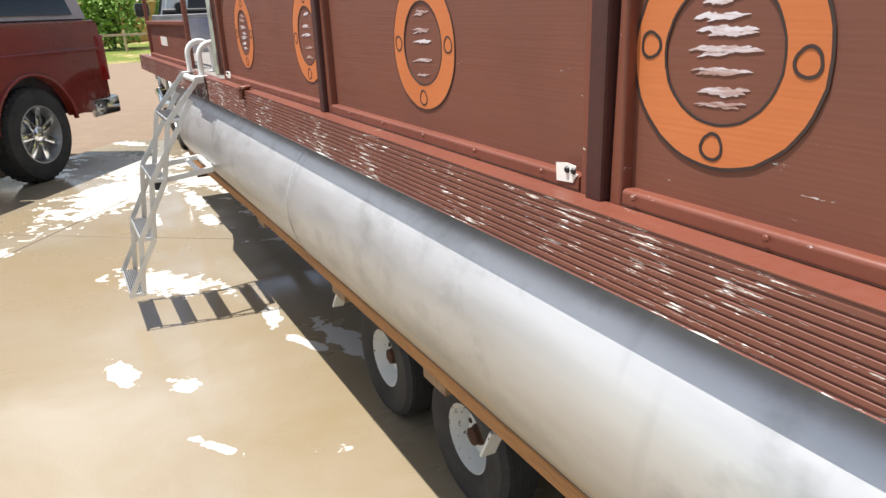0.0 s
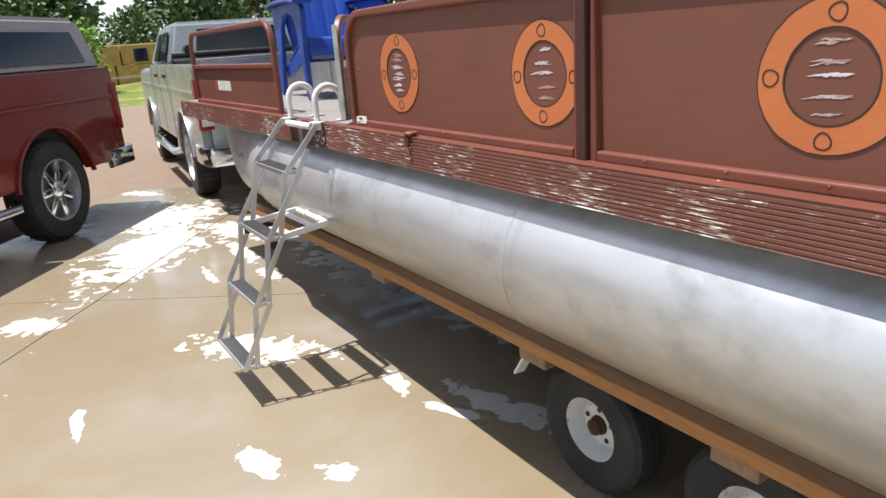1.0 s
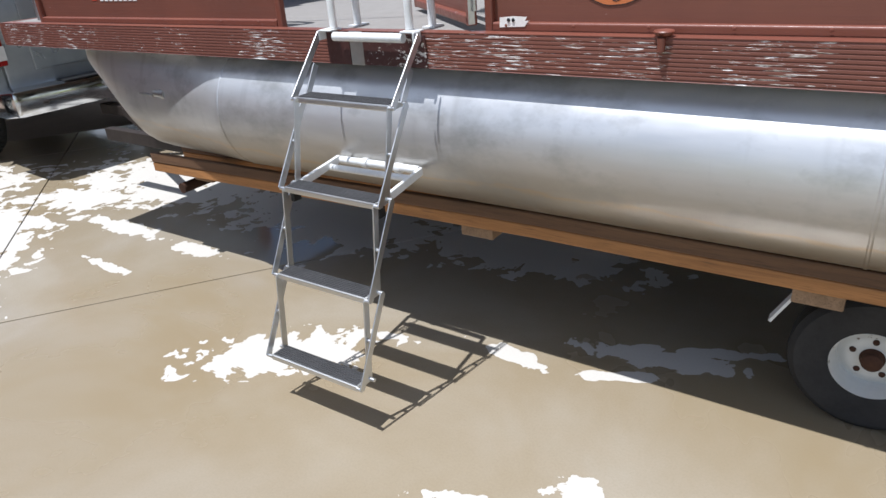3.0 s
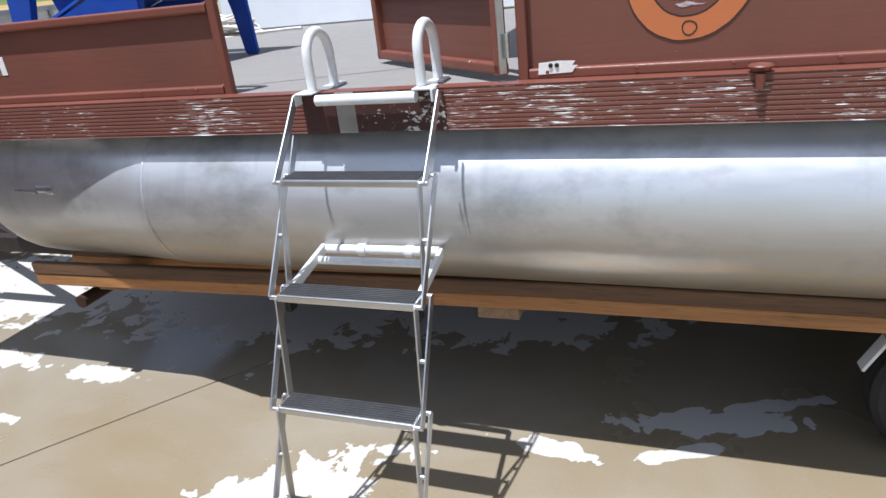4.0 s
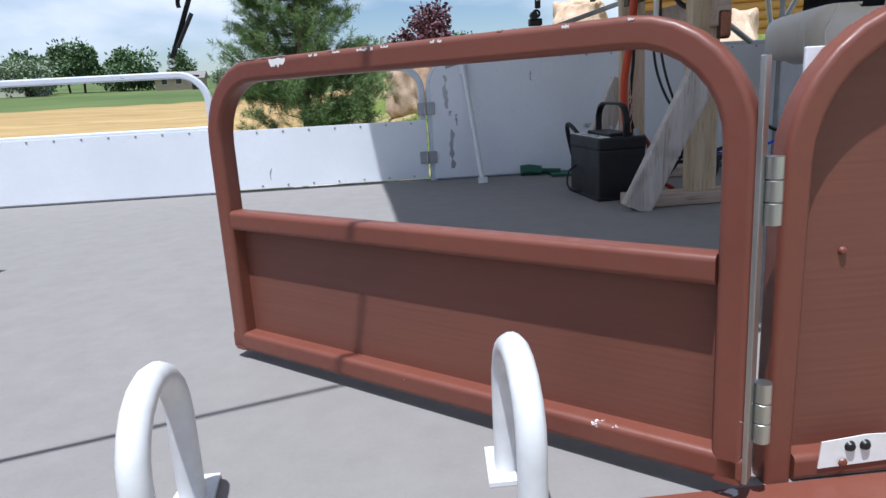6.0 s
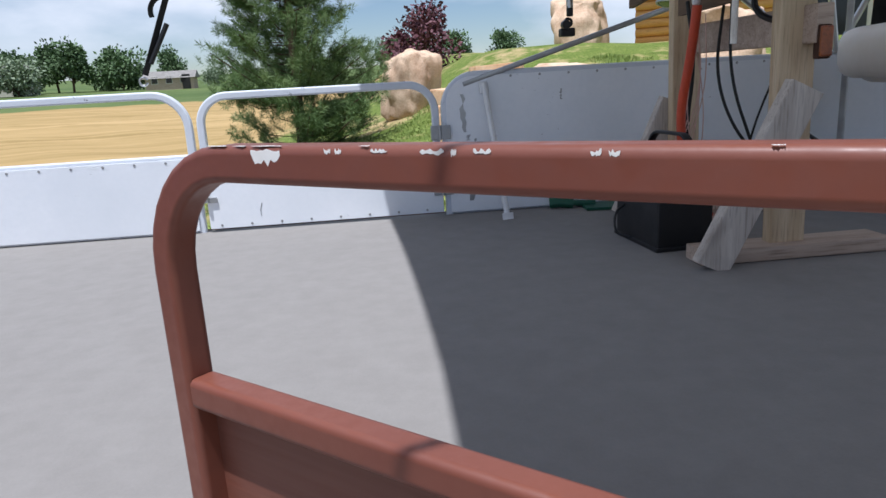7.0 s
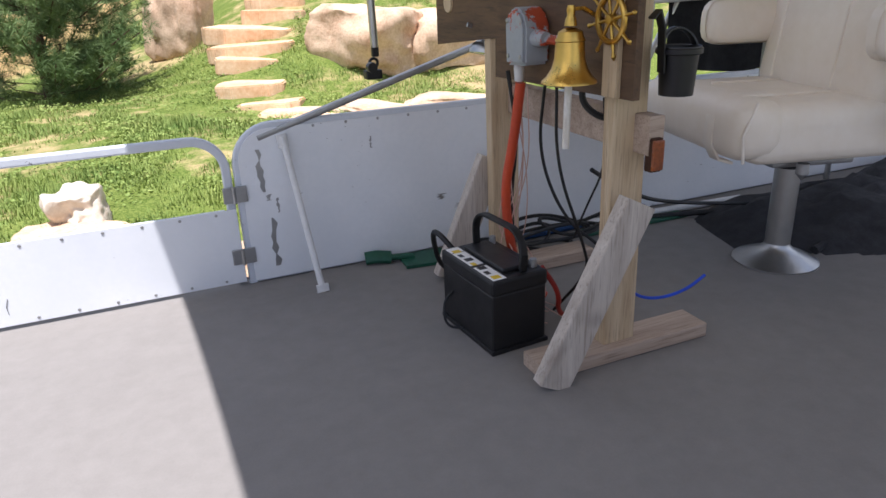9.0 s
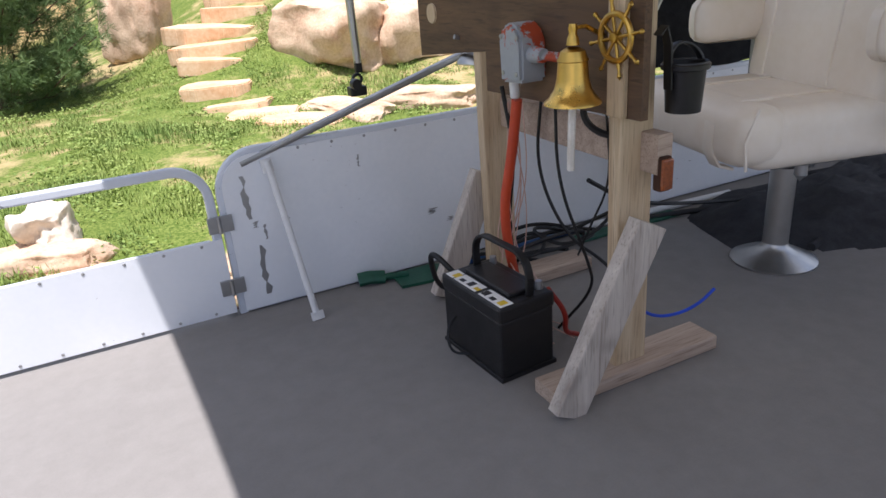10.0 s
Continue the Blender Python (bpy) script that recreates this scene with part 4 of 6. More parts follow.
# stand-off frame that rests on the pontoon
ys, zs = STEPS[1]
part("standoff_bar", sweep(B(), [(-1.04, -0.068, 0.778), (-0.652, -0.078, 0.788)], ring_of(0.0145, 12)), ALU_WHITE, lad, "", True)
part("standoff_bar", sweep(B(), [(-1.032, -0.135, 0.770), (-0.65, -0.138, 0.776)], ring_of(0.0125, 12)), ALU_WHITE, lad, "", True)
for x, x2 in ((LX0 + 0.02, -1.036), (LX1 - 0.02, -0.65)):
    part("standoff_arm", sweep(B(), [(x, ys + 0.03, zs - 0.008), (x2, -0.072, 0.782)], square_of(0.03, 0.014, 0.003), (0, 0, 1)), ALU_WHITE, lad)
for x in (-0.915, -0.76):
    part("bumper_sleeve", sweep(B(), [(x, -0.0713, 0.7812), (x + 0.026, -0.072, 0.7819)], ring_of(0.019, 14)), ALU_WHITE, lad, "", True)
for x in (LX0 + 0.02, LX1 - 0.025):
    part("spring_clip", box(B(), (x, ys + 0.01, zs - 0.05), (x + 0.018, ys + 0.045, zs - 0.014), 0.003), BLACK, lad)

# ---- trailer ----
trailer = thing("boat_trailer", "tandem-axle boat trailer with wooden bunks under the pontoon", "trailer")
for y in (0.048, YF - 0.178, 0.24, YF - 0.37):
    # each bunk in two boards, dark brown over orange-brown
    for z0, z1, dy, mt, words in ((0.567, 0.618, 0.003, BUNK_TOP, "dark brown upper board of the bunk"), (0.516, 0.566, 0.0, BUNK, "orange-brown timber bunk rail")):
        bm = sweep(B(), [(-2.56, y + 0.065 - dy, (z0 + z1) / 2 - 0.04), (-0.3, y + 0.065 - dy, (z0 + z1) / 2), (3.7, y + 0.065 - dy, (z0 + z1) / 2)], square_of(z1 - z0, 0.03, 0.006), (0, 0, 1))
        part("bunk", bm, mt, trailer, words)
for x in (-2.25, -0.62, 0.55, 1.35, 2.4, 3.4):
    part("bolster", box(B(), (x, 0.115, 0.465), (x + 0.14, YF - 0.115, 0.515 - 0.020 * max(0.0, -0.3 - x)), 0.004), BOLSTER, trailer, "timber cross bolster")
part("crossbar", sweep(B(), [(-2.36, 0.10, 0.405), (-2.36, YF, 0.405)], ring_of(0.028, 14)), RUST, trailer, "", True)
for y in (0.62, YF - 0.7):
    part("chassis_rail", box(B(), (-3.9, y, 0.36), (3.8, y + 0.06, 0.445), 0.005), STEEL_DARK, trailer, "rusty steel chassis rail")
for x in (0.79, 1.42):
    part("axle", sweep(B(), [(x, 0.36, 0.235), (x, YF - 0.36, 0.235)], ring_of(0.03, 12)), STEEL_DARK, trailer, "", True)
    for y in (0.62, YF - 0.64):
        part("leaf_spring", box(B(), (x - 0.28, y, 0.245), (x + 0.28, y + 0.05, 0.27), 0.004), STEEL_DARK, trailer)
        part("spring_hanger", box(B(), (x - 0.29, y, 0.26), (x - 0.24, y + 0.05, 0.38), 0.003), STEEL_DARK, trailer)
part("bracket_arm", sweep(B(), [(0.50, 0.15, 0.375), (0.555, 0.16, 0.47)], square_of(0.05, 0.01, 0.002), (0, 1, 0)), RIM_WHITE, trailer, "white steel bracket")
part("bracket_arm", sweep(B(), [(1.66, 0.15, 0.36), (1.70, 0.16, 0.455)], square_of(0.05, 0.01, 0.002), (0, 1, 0)), RIM_WHITE, trailer, "white steel bracket")


def trailer_wheel(x, y, out):
    """Tyre, white five-hole rim and rusty hub; out: which way it faces."""
    at = pose(x, y, 0.238, 90 * (1 if out < 0 else -1), 0, 0) @ Matrix.Diagonal((0.875, 0.875, 0.95, 1))
    ty = part("wheel", lathe(B(), [(0.134, -0.066), (0.19, -0.078), (0.245, -0.076), (0.268, -0.058), (0.272, -0.03), (0.272, 0.03), (0.268, 0.058), (0.245, 0.076), (0.19, 0.078), (0.134, 0.066), (0.125, 0.0), (0.134, -0.066)], 48, at), RUBBER, trailer, "worn black trailer tyre", True)
    for k in (-0.045, -0.016, 0.016, 0.045):
        part("tread_groove", lathe(B(), [(0.2725, k - 0.003), (0.2738, k - 0.001), (0.2738, k + 0.001), (0.2725, k + 0.003)], 40, at), RUBBER, ty)
    part("rim", lathe(B(), [(0.137, 0.052), (0.140, 0.062), (0.131, 0.064), (0.122, 0.040), (0.115, -0.010), (0.105, -0.008), (0.09, 0.008), (0.07, 0.012), (0.0, 0.012)], 40, at), RIM_WHITE, ty, "white-painted steel rim", True)
    part("hub", lathe(B(), [(0.042, 0.010), (0.040, 0.022), (0.034, 0.028), (0.034, 0.044), (0.02, 0.05), (0, 0.05)], 24, at), RUST, ty, "rusty brown hub cap", True)
    for k in range(5):
        a = 2 * math.pi * k / 5 + 0.3
        part("lug_hole", lathe(B(), [(0.0, 0.0165), (0.010, 0.016), (0.012, 0.010)], 12, at @ pose(0.068 * math.cos(a), 0.068 * math.sin(a), 0)), RUST, ty, "", True)


for x in (0.79, 1.42):
    trailer_wheel(x, 0.285, -1)
    trailer_wheel(x, YF - 0.285, 1)
part("tongue", box(B(), (-4.75, 1.10, 0.36), (-3.3, 1.20, 0.44), 0.006), STEEL_DARK, trailer)
for s in (-1, 1):
    part("tongue_brace", sweep(B(), [(-4.5, 1.15, 0.40), (-3.3, 1.15 + s * 0.5, 0.40)], square_of(0.07, 0.05, 0.006), (0, 0, 1)), STEEL_DARK, trailer)

# ---- helm stand on the deck ----
helm = thing("helm_stand", "rough timber helm stand with a stained plywood dash", "helm")
for y, nm in ((1.47, "near"), (2.05, "far")):
    part("foot", beam(B(), (-0.035 + (y - 1.47) * 0.15, y, DZ + 0.0205), (0.46 + (y - 1.47) * 0.1, y, DZ + 0.0205), 0.095, 0.038, (0, 0, 1)), TIMBER_X, helm, "weathered timber foot with knots")
    part("post", beam(B(), (0.20, y, DZ + 0.04), (0.19, y, 2.165), 0.038, 0.092, (1, 0, 0)), TIMBER, helm, "pale weathered timber post")
part("brace", beam(B(), (-0.03, 1.40, DZ + 0.005), (0.178, 1.39, 1.675), 0.038, 0.085, (1, 0, -0.4)), TIMBER_GREY, helm, "slanting silver-grey timber brace")
part("brace", beam(B(), (0.015, 2.10, DZ + 0.005), (0.175, 2.09, 1.63), 0.038, 0.085, (1, 0, -0.4)), TIMBER_GREY, helm, "slanting silver-grey timber brace")
part("crosspiece", beam(B(), (0.225, 1.40, 1.815), (0.225, 2.14, 1.82), 0.04, 0.088, (0, 0, 1)), TIMBER_X, helm, "weathered timber crosspiece")
dash = [(1.385, 1.90), (1.99, 1.89), (1.99, 1.995), (2.40, 1.955), (2.40, 2.17), (1.385, 2.175)]
part("dash", plate(B(), dash, 0.018, pose(0.142, 0, 0) @ Matrix(((0, 0, 1, 0), (1, 0, 0, 0), (0, 1, 0, 0), (0, 0, 0, 1)))), PLY, helm, "dark stained plywood dash board")
part("post_cap", box(B(), (0.128, 1.425, 1.90), (0.142, 1.475, 2.172), 0.003), TIMBER, helm)
part("side_block", box(B(), (0.208, 1.390, 1.735), (0.238, 1.415, 1.812), 0.005), RUST, helm)
part("marker_lamp", box(B(), (0.207, 1.383, 1.740), (0.237, 1.391, 1.808), 0.004), AMBER, helm, "dull amber marker lens")
con = part("console", box(B(), (0.15, 1.56, 2.172), (0.26, 1.70, 2.225), 0.02), BLACK, helm, "black instrument housing")
part("dial", lathe(B(), [(0, 0.006), (0.03, 0.006), (0.032, 0.0)], 20, pose(0.205, 1.63, 2.226)), GLASS_DARK, con)
part("knot_plug", lathe(B(), [(0, 0.006), (0.028, 0.006), (0.03, 0)], 18, pose(0.142, 2.30, 2.085, 0, -90, 0)), TIMBER, helm)

bell = thing("brass_bell", "polished brass ship's bell hanging before the dash", "bell")
BC = (0.10, 1.545, 1.955)
part("body", lathe(B(), [(0.0, 0.115), (0.014, 0.113), (0.026, 0.106), (0.031, 0.09), (0.034, 0.05), (0.040, 0.028), (0.052, 0.010), (0.061, 0.002), (0.062, -0.003), (0.056, -0.002), (0.037, 0.024), (0.029, 0.06), (0.024, 0.09), (0, 0.10)], 32, pose(*BC)), BRASS, bell, "", True)
part("band", lathe(B(), [(0.0315, 0.085), (0.0335, 0.087), (0.0325, 0.091)], 32, pose(*BC)), BRASS, bell, "", True)
part("crown", lathe(B(), [(0.0, 0.16), (0.008, 0.16), (0.010, 0.15), (0.008, 0.14), (0.012, 0.132), (0.014, 0.118)], 16, pose(*BC)), BRASS, bell, "", True)
part("hanger", sweep(B(), [(0.176, 1.545, 2.085), (0.13, 1.545, 2.108), (0.10, 1.545, 2.107)], square_of(0.014, 0.008, 0.002), (0, 1, 0)), BRASS, bell)
part("clapper_cord", sweep(B(), [(0.10, 1.545, 1.97), (0.102, 1.552, 1.88), (0.106, 1.56, 1.80)], ring_of(0.0085, 8)), ROPE_W, bell, "white knotted cord", True)

wheel = thing("ornament_wheel", "small brass ship's wheel screwed to the dash", "ornament")
WM = pose(0.155, 1.478, 2.085, 0, -90, 0)
part("rim", sweep(B(), [WM @ Vector((0.046 * math.cos(a), 0.046 * math.sin(a), 0)) for a in [2 * math.pi * i / 32 for i in range(32)]], ring_of(0.0065, 8), closed=True), BRASS, wheel, "", True)
part("hub", lathe(B(), [(0, 0.010), (0.010, 0.008), (0.014, -0.006), (0.0, -0.02)], 16, WM), BRASS, wheel, "", True)
for i in range(8):
    a = 2 * math.pi * i / 8 + 0.2
    M8 = WM @ pose(0, 0, 0, 0, 0, math.degrees(a)) @ pose(0, 0, 0, 0, 90, 0)
    part("spoke", lathe(B(), [(0.003, 0.008), (0.0038, 0.03), (0.003, 0.046), (0.0045, 0.056), (0.003, 0.066), (0.0055, 0.078), (0.0, 0.086)], 10, M8), BRASS, wheel, "", True)

thr = thing("throttle_box", "grey cast throttle housing with flaking red paint", "throttle")
out = [(-0.05, -0.065), (0.045, -0.07), (0.05, 0.03), (0.035, 0.062), (0.0, 0.075), (-0.03, 0.062), (-0.05, 0.03)]
bm = plate(B(), out, 0.075, pose(0.178, 1.80, 2.035) @ Matrix(((0, 0, -1, 0), (1, 0, 0, 0), (0, 1, 0, 0), (0, 0, 0, 1))))
bmesh.ops.bevel(bm, geom=bm.edges[:], offset=0.008, segments=2, affect="EDGES")
part("housing", bm, GREY_CAST, thr, "", True)
part("lever_hub", lathe(B(), [(0.0, 0.03), (0.016, 0.03), (0.02, 0.0), (0.02, -0.02)], 18, pose(0.138, 1.735, 2.035, 90, 0, 0)), GREY_CAST, thr, "", True)
part("lever", sweep(B(), [(0.138, 1.715, 2.035), (0.165, 1.665, 2.03)], square_of(0.022, 0.014, 0.004)), GREY_CAST, thr)
for y, z in ((1.765, 2.075), (1.835, 2.075), (1.77, 1.99), (1.83, 1.99)):
    part("bolt", lathe(B(), [(0, 0.004), (0.006, 0.003), (0.006, 0)], 8, pose(0.104, y, z, 0, -90, 0)), ALU_RAIL, thr)
part("cable_collar", lathe(B(), [(0.012, 0.0), (0.014, -0.02), (0.012, -0.05), (0.009, -0.055)], 14, pose(0.138, 1.835, 1.975)), ALU_WHITE, thr, "", True)

lamp = thing("spot_lamp", "small silver spot lamp under the far end of the dash", "lamp")
LM = pose(0.235, 2.2, 1.962, 0, 12, 20)
part("housing", lathe(B(), [(0.0, 0.045), (0.03, 0.040), (0.052, 0.024), (0.060, 0.004), (0.060, -0.004), (0.054, -0.004), (0.05, 0.004), (0.0, 0.012)], 24, LM), ALU, lamp, "brushed silver shell", True)
part("lens", lathe(B(), [(0.0, -0.006), (0.05, -0.003), (0.052, 0.002), (0.0, 0.002)], 24, LM), GLASS_DARK, lamp, "", True)
part("arm", sweep(B(), [(0.235, 2.2, 2.0), (0.20, 2.2, 2.04), (0.165, 2.2, 2.05)], ring_of(0.007, 8)), ALU_RAIL, lamp, "", True)

cup = thing("cup_holder", "black plastic cup holder hooked on the stand", "cup holder")
part("cup", lathe(B(), [(0.0, -0.05), (0.036, -0.05), (0.042, 0.045), (0.046, 0.048), (0.045, 0.052), (0.039, 0.050), (0.034, -0.04), (0, -0.04)], 28, pose(0.268, 1.40, 1.95)), BLACK, cup, "", True)
part("hook", sweep(B(), [(0.19, 1.40, 2.06), (0.205, 1.40, 2.075), (0.218, 1.40, 2.04), (0.224, 1.40, 1.95)], square_of(0.022, 0.005, 0.001), (0, 1, 0)), BLACK, cup)
part("collar", lathe(B(), [(0.0465, 0.036), (0.049, 0.038), (0.049, 0.047), (0.0465, 0.049)], 28, pose(0.268, 1.40, 1.95)), BLACK, cup, "", True)
part("bail", sweep(B(), arc((0.268, 1.40, 1.995), 0.045, 0, 180, 12, (1, 0, 0), (0, 0.35, 0.94)), square_of(0.016, 0.006, 0.002), (0, 1, 0)), BLACK, cup, "black plastic bail", True)
cable("yellow_cord", [(0.30, 1.56, 1.93), (0.31, 1.565, 1.88), (0.305, 1.56, 1.83), (0.31, 1.56, 1.80)], 0.006, YELLOW, "short yellow cord hanging behind the timber post", "cord", 6)

# ---- captain's chair ----
seat = thing("captain_chair", "cream vinyl captain's chair on a silver pedestal", "chair", m=pose(1.10, 1.765, -0.02, 0, 0, -15) @ pose(0, 0, DZ) @ Matrix.Scale(1.09, 4) @ pose(0, 0, -DZ + 0.0184))


def cushion(name, lo, hi, bevel, label="", m=None, mat=VINYL):
    bm = B()
    box(bm, lo, hi, bevel, m, 5)
    return part(name, bm, mat, seat, label, True)


part("pedestal_base", lathe(B(), [(0.125, DZ), (0.125, DZ + 0.006), (0.10, DZ + 0.018), (0.06, DZ + 0.034), (0.04, DZ + 0.05), (0.037, DZ + 0.06)], 40), ALU, seat, "flared silver base", True)
part("pedestal", lathe(B(), [(0.037, DZ + 0.05), (0.037, 1.555), (0.032, 1.56), (0.0, 1.56)], 28), ALU, seat, "silver tube", True)
part("collar", lathe(B(), [(0.041, 1.55), (0.041, 1.58), (0.0, 1.58)], 24), BLACK, seat, "", True)
part("swivel_plate", box(B(), (-0.12, -0.10, 1.575), (0.13, 0.10, 1.61), 0.008), ALU_RAIL, seat)
part("slide_rail", box(B(), (-0.16, -0.13, 1.605), (0.22, -0.105, 1.634), 0.004), ALU_RAIL, seat)
part("slide_rail", box(B(), (-0.16, 0.105, 1.605), (0.22, 0.13, 1.634), 0.004), ALU_RAIL, seat)
part("lever", lathe(B(), [(0, 0.012), (0.016, 0.009), (0.018, -0.02), (0.0, -0.04)], 14, pose(-0.05, -0.13, 1.585)), ALU_RAIL, seat, "", True)
cushion("seat", (-0.30, -0.275, 1.63), (0.24, 0.275, 1.785), 0.055, "thick cream vinyl seat cushion")
cushion("seat_roll", (-0.365, -0.285, 1.645), (-0.21, 0.285, 1.80), 0.07)
for y0, y1 in ((-0.375, -0.285), (0.225, 0.315)):
    cushion("armrest", (-0.17 if y0 > 0 else -0.08, y0, 1.885), (0.20, y1, 2.02), 0.06, "padded cream armrest")
    part("arm_bracket", box(B(), (0.05, (y0 + y1) / 2 - 0.02, 1.70), (0.09, (y0 + y1) / 2 + 0.02, 1.90), 0.006), ALU_RAIL, seat)
cushion("backrest", (0.0, -0.27, 1.72), (0.15, 0.27, 2.42), 0.06, "padded cream backrest", pose(0, 0, 0, 0, 7, 0) @ pose(-0.20, 0, 0.02))
for y in (-0.13, 0.13):
    part("piping", sweep(B(), [(-0.012, y, 1.80), (0.01, y, 2.0), (0.03, y, 2.2), (0.05, y, 2.38)], ring_of(0.004, 6)), VINYL_TRIM, seat, "", True)
    part("piping", sweep(B(), [(-0.20, y, 1.788), (-0.1, y, 1.787), (0.02, y, 1.787)], ring_of(0.004, 6)), VINYL_TRIM, seat, "", True)
part("piping", sweep(B(), [(-0.33, -0.284, 1.65), (-0.34, -0.286, 1.72), (-0.30, -0.27, 1.795)], ring_of(0.004, 6)), VINYL_TRIM, seat, "", True)
part("seat_band", sweep(B(), [(-0.21, -0.17, 1.799), (-0.29, -0.17, 1.799), (-0.335, -0.17, 1.785), (-0.362, -0.17, 1.75), (-0.364, -0.17, 1.68), (-0.34, -0.17, 1.64), (-0.30, -0.17, 1.627)], square_of(0.045, 0.008, 0.003), (0, 1, 0)), VINYL_TRIM, seat, "pale sewn band", True)

# black side curtain rolled half down on the far side, and the stern rail before it
curtain = thing("side_curtain", "black canvas side curtain hanging from the canopy", "curtain")
bm = B()
rows = []
for i in range(37):
    x = 1.12 + 2.0 * i / 36
    rows.append([bm.verts.new((x, YF - 0.02 + 0.025 * math.sin(x * 9 + k) + 0.015 * math.sin(x * 23), 1.80 + 1.35 * k / 8 + (0.02 * math.sin(x * 7) if k == 0 else 0))) for k in range(9)])
for a, b in zip(rows, rows[1:]):
    for k in range(8):
        bm.faces.new((a[k], a[k + 1], b[k + 1], b[k]))
bmesh.ops.solidify(bm, geom=bm.faces[:], thickness=0.004)
part("canvas", bm, TARP, curtain, "", True)
srail = thing("stern_rail", "pale tube rail above the aft fence", "rail")
part("rail", sweep(B(), [(0.98, YF - 0.075, 2.085), (3.2, YF - 0.075, 2.13)], ring_of(0.014, 12)), ALU_WHITE, srail, "", True)
for x in (1.0, 2.1, 3.15):
    part("post", sweep(B(), [(x, YF - 0.075, DZ), (x, YF - 0.075, 2.09 + (x - 1) * 0.02)], ring_of(0.0125, 12)), ALU_RAIL, srail, "", True)

# ---- battery ----
bat = thing("marine_battery", "black marine battery with white labels and a strap handle", "battery", m=pose(0.022, 1.775, DZ, 0, 0, 4) @ Matrix.Scale(1.03, 4))
part("case", box(B(), (-0.080, -0.133, 0.0), (0.080, 0.133, 0.165), 0.006), BLACK, bat)
part("lid", box(B(), (-0.083, -0.136, 0.163), (0.083, 0.136, 0.205), 0.008), BLACK, bat)
part("cell_cover", box(B(), (-0.03, -0.10, 0.204), (0.05, 0.10, 0.216), 0.005), BLACK, bat)
for y0, y1, nm in ((-0.128, -0.03, "label"), (-0.015, 0.085, "label"), (0.09, 0.125, "label")):
    part(nm, box(B(), (-0.075, y0, 0.2045), (-0.036, y1, 0.2058), 0.0004), WHITE_PATCH, bat, "white printed label")
for i in range(7):
    q = random.Random(90 + i)
    y = -0.12 + i * 0.034
    part("print_bar", box(B(), (-0.068, y, 0.2056), (-0.045 - 0.01 * (i % 2), y + 0.02, 0.2063), 0.0002), BLACK if i % 3 else YELLOW, bat)
part("handle", sweep(B(), [(0.02, -0.115, 0.20), (0.02, -0.118, 0.25)] + arc((0.02, -0.06, 0.25), 0.058, 180, 95, 5, (0, 1, 0)) + arc((0.02, 0.06, 0.25), 0.058, 85, 0, 5, (0, 1, 0)) + [(0.02, 0.115, 0.20)], square_of(0.022, 0.008, 0.002), (1, 0, 0)), BLACK_RUB, bat, "black strap handle", True)
for y in (-0.10, 0.10):
    part("terminal", lathe(B(), [(0.011, 0.2), (0.009, 0.226), (0, 0.226)], 14, pose(0.062, y, 0)), ALU_RAIL, bat, "", True)
part("ledge", box(B(), (-0.086, -0.139, 0.0), (0.086, 0.139, 0.012), 0.003), BLACK, bat)

# ---- wires and loose things by the helm ----
cable("control_cable", [(0.10, 1.775, 1.90), (0.095, 1.80, 1.75), (0.08, 1.83, 1.6), (0.10, 1.82, 1.42), (0.135, 1.83, 1.33), (0.20, 1.80, 1.27)], 0.0135, RED_HOSE, "orange-red sleeved control cable hanging from the throttle", n=12)
cable("control_cable", [(0.115, 1.87, 1.92), (0.13, 1.84, 1.75), (0.12, 1.87, 1.55), (0.16, 1.90, 1.38), (0.2, 2.0, 1.262)], 0.006, BLACK_RUB, "black control cable hanging from the throttle")
cable("wire", [(0.16, 1.70, 1.90), (0.15, 1.68, 1.70), (0.2, 1.62, 1.5), (0.24, 1.64, 1.40), (0.18, 1.72, 1.263)], 0.0042, BLACK_RUB, "thin black wire hanging under the dash", n=6)
cable("wire", [(0.19, 1.80, 1.90), (0.18, 1.82, 1.70), (0.22, 1.74, 1.52), (0.3, 1.66, 1.45), (0.34, 1.60, 1.35), (0.30, 1.62, 1.262)], 0.0045, BLACK_RUB, "thin black wire hanging under the dash", n=6)
cable("wire", [(0.17, 1.59, 1.93), (0.16, 1.60, 1.87), (0.19, 1.55, 1.83), (0.25, 1.50, 1.84)], 0.008, BLACK_RUB, "thick black wire looped under the dash", n=8)
cable("wire", [(0.2, 1.56, 1.88), (0.21, 1.55, 1.72), (0.19, 1.60, 1.6), (0.2, 1.66, 1.5)], 0.003, BLACK_RUB, "thin black wire hanging under the dash", n=6)
for i in range(9):
    q = random.Random(60 + i)
    j = lambda s: q.uniform(-s, s)
    cable("wire", [(0.14 + j(0.02), 1.86 + j(0.03), 1.88), (0.13 + j(0.03), 1.84 + j(0.04), 1.66), (0.12 + j(0.04), 1.84 + j(0.05), 1.47), (0.10 + j(0.08), 1.80 + j(0.07), 1.40 + j(0.03)), (0.12 + j(0.1), 1.73 + j(0.07), 1.33 + j(0.04)), (0.13 + j(0.09), 1.70 + j(0.06), 1.265)], 0.0016, WIRE_PINK, "loose thin pinkish wire beside the battery", n=5)
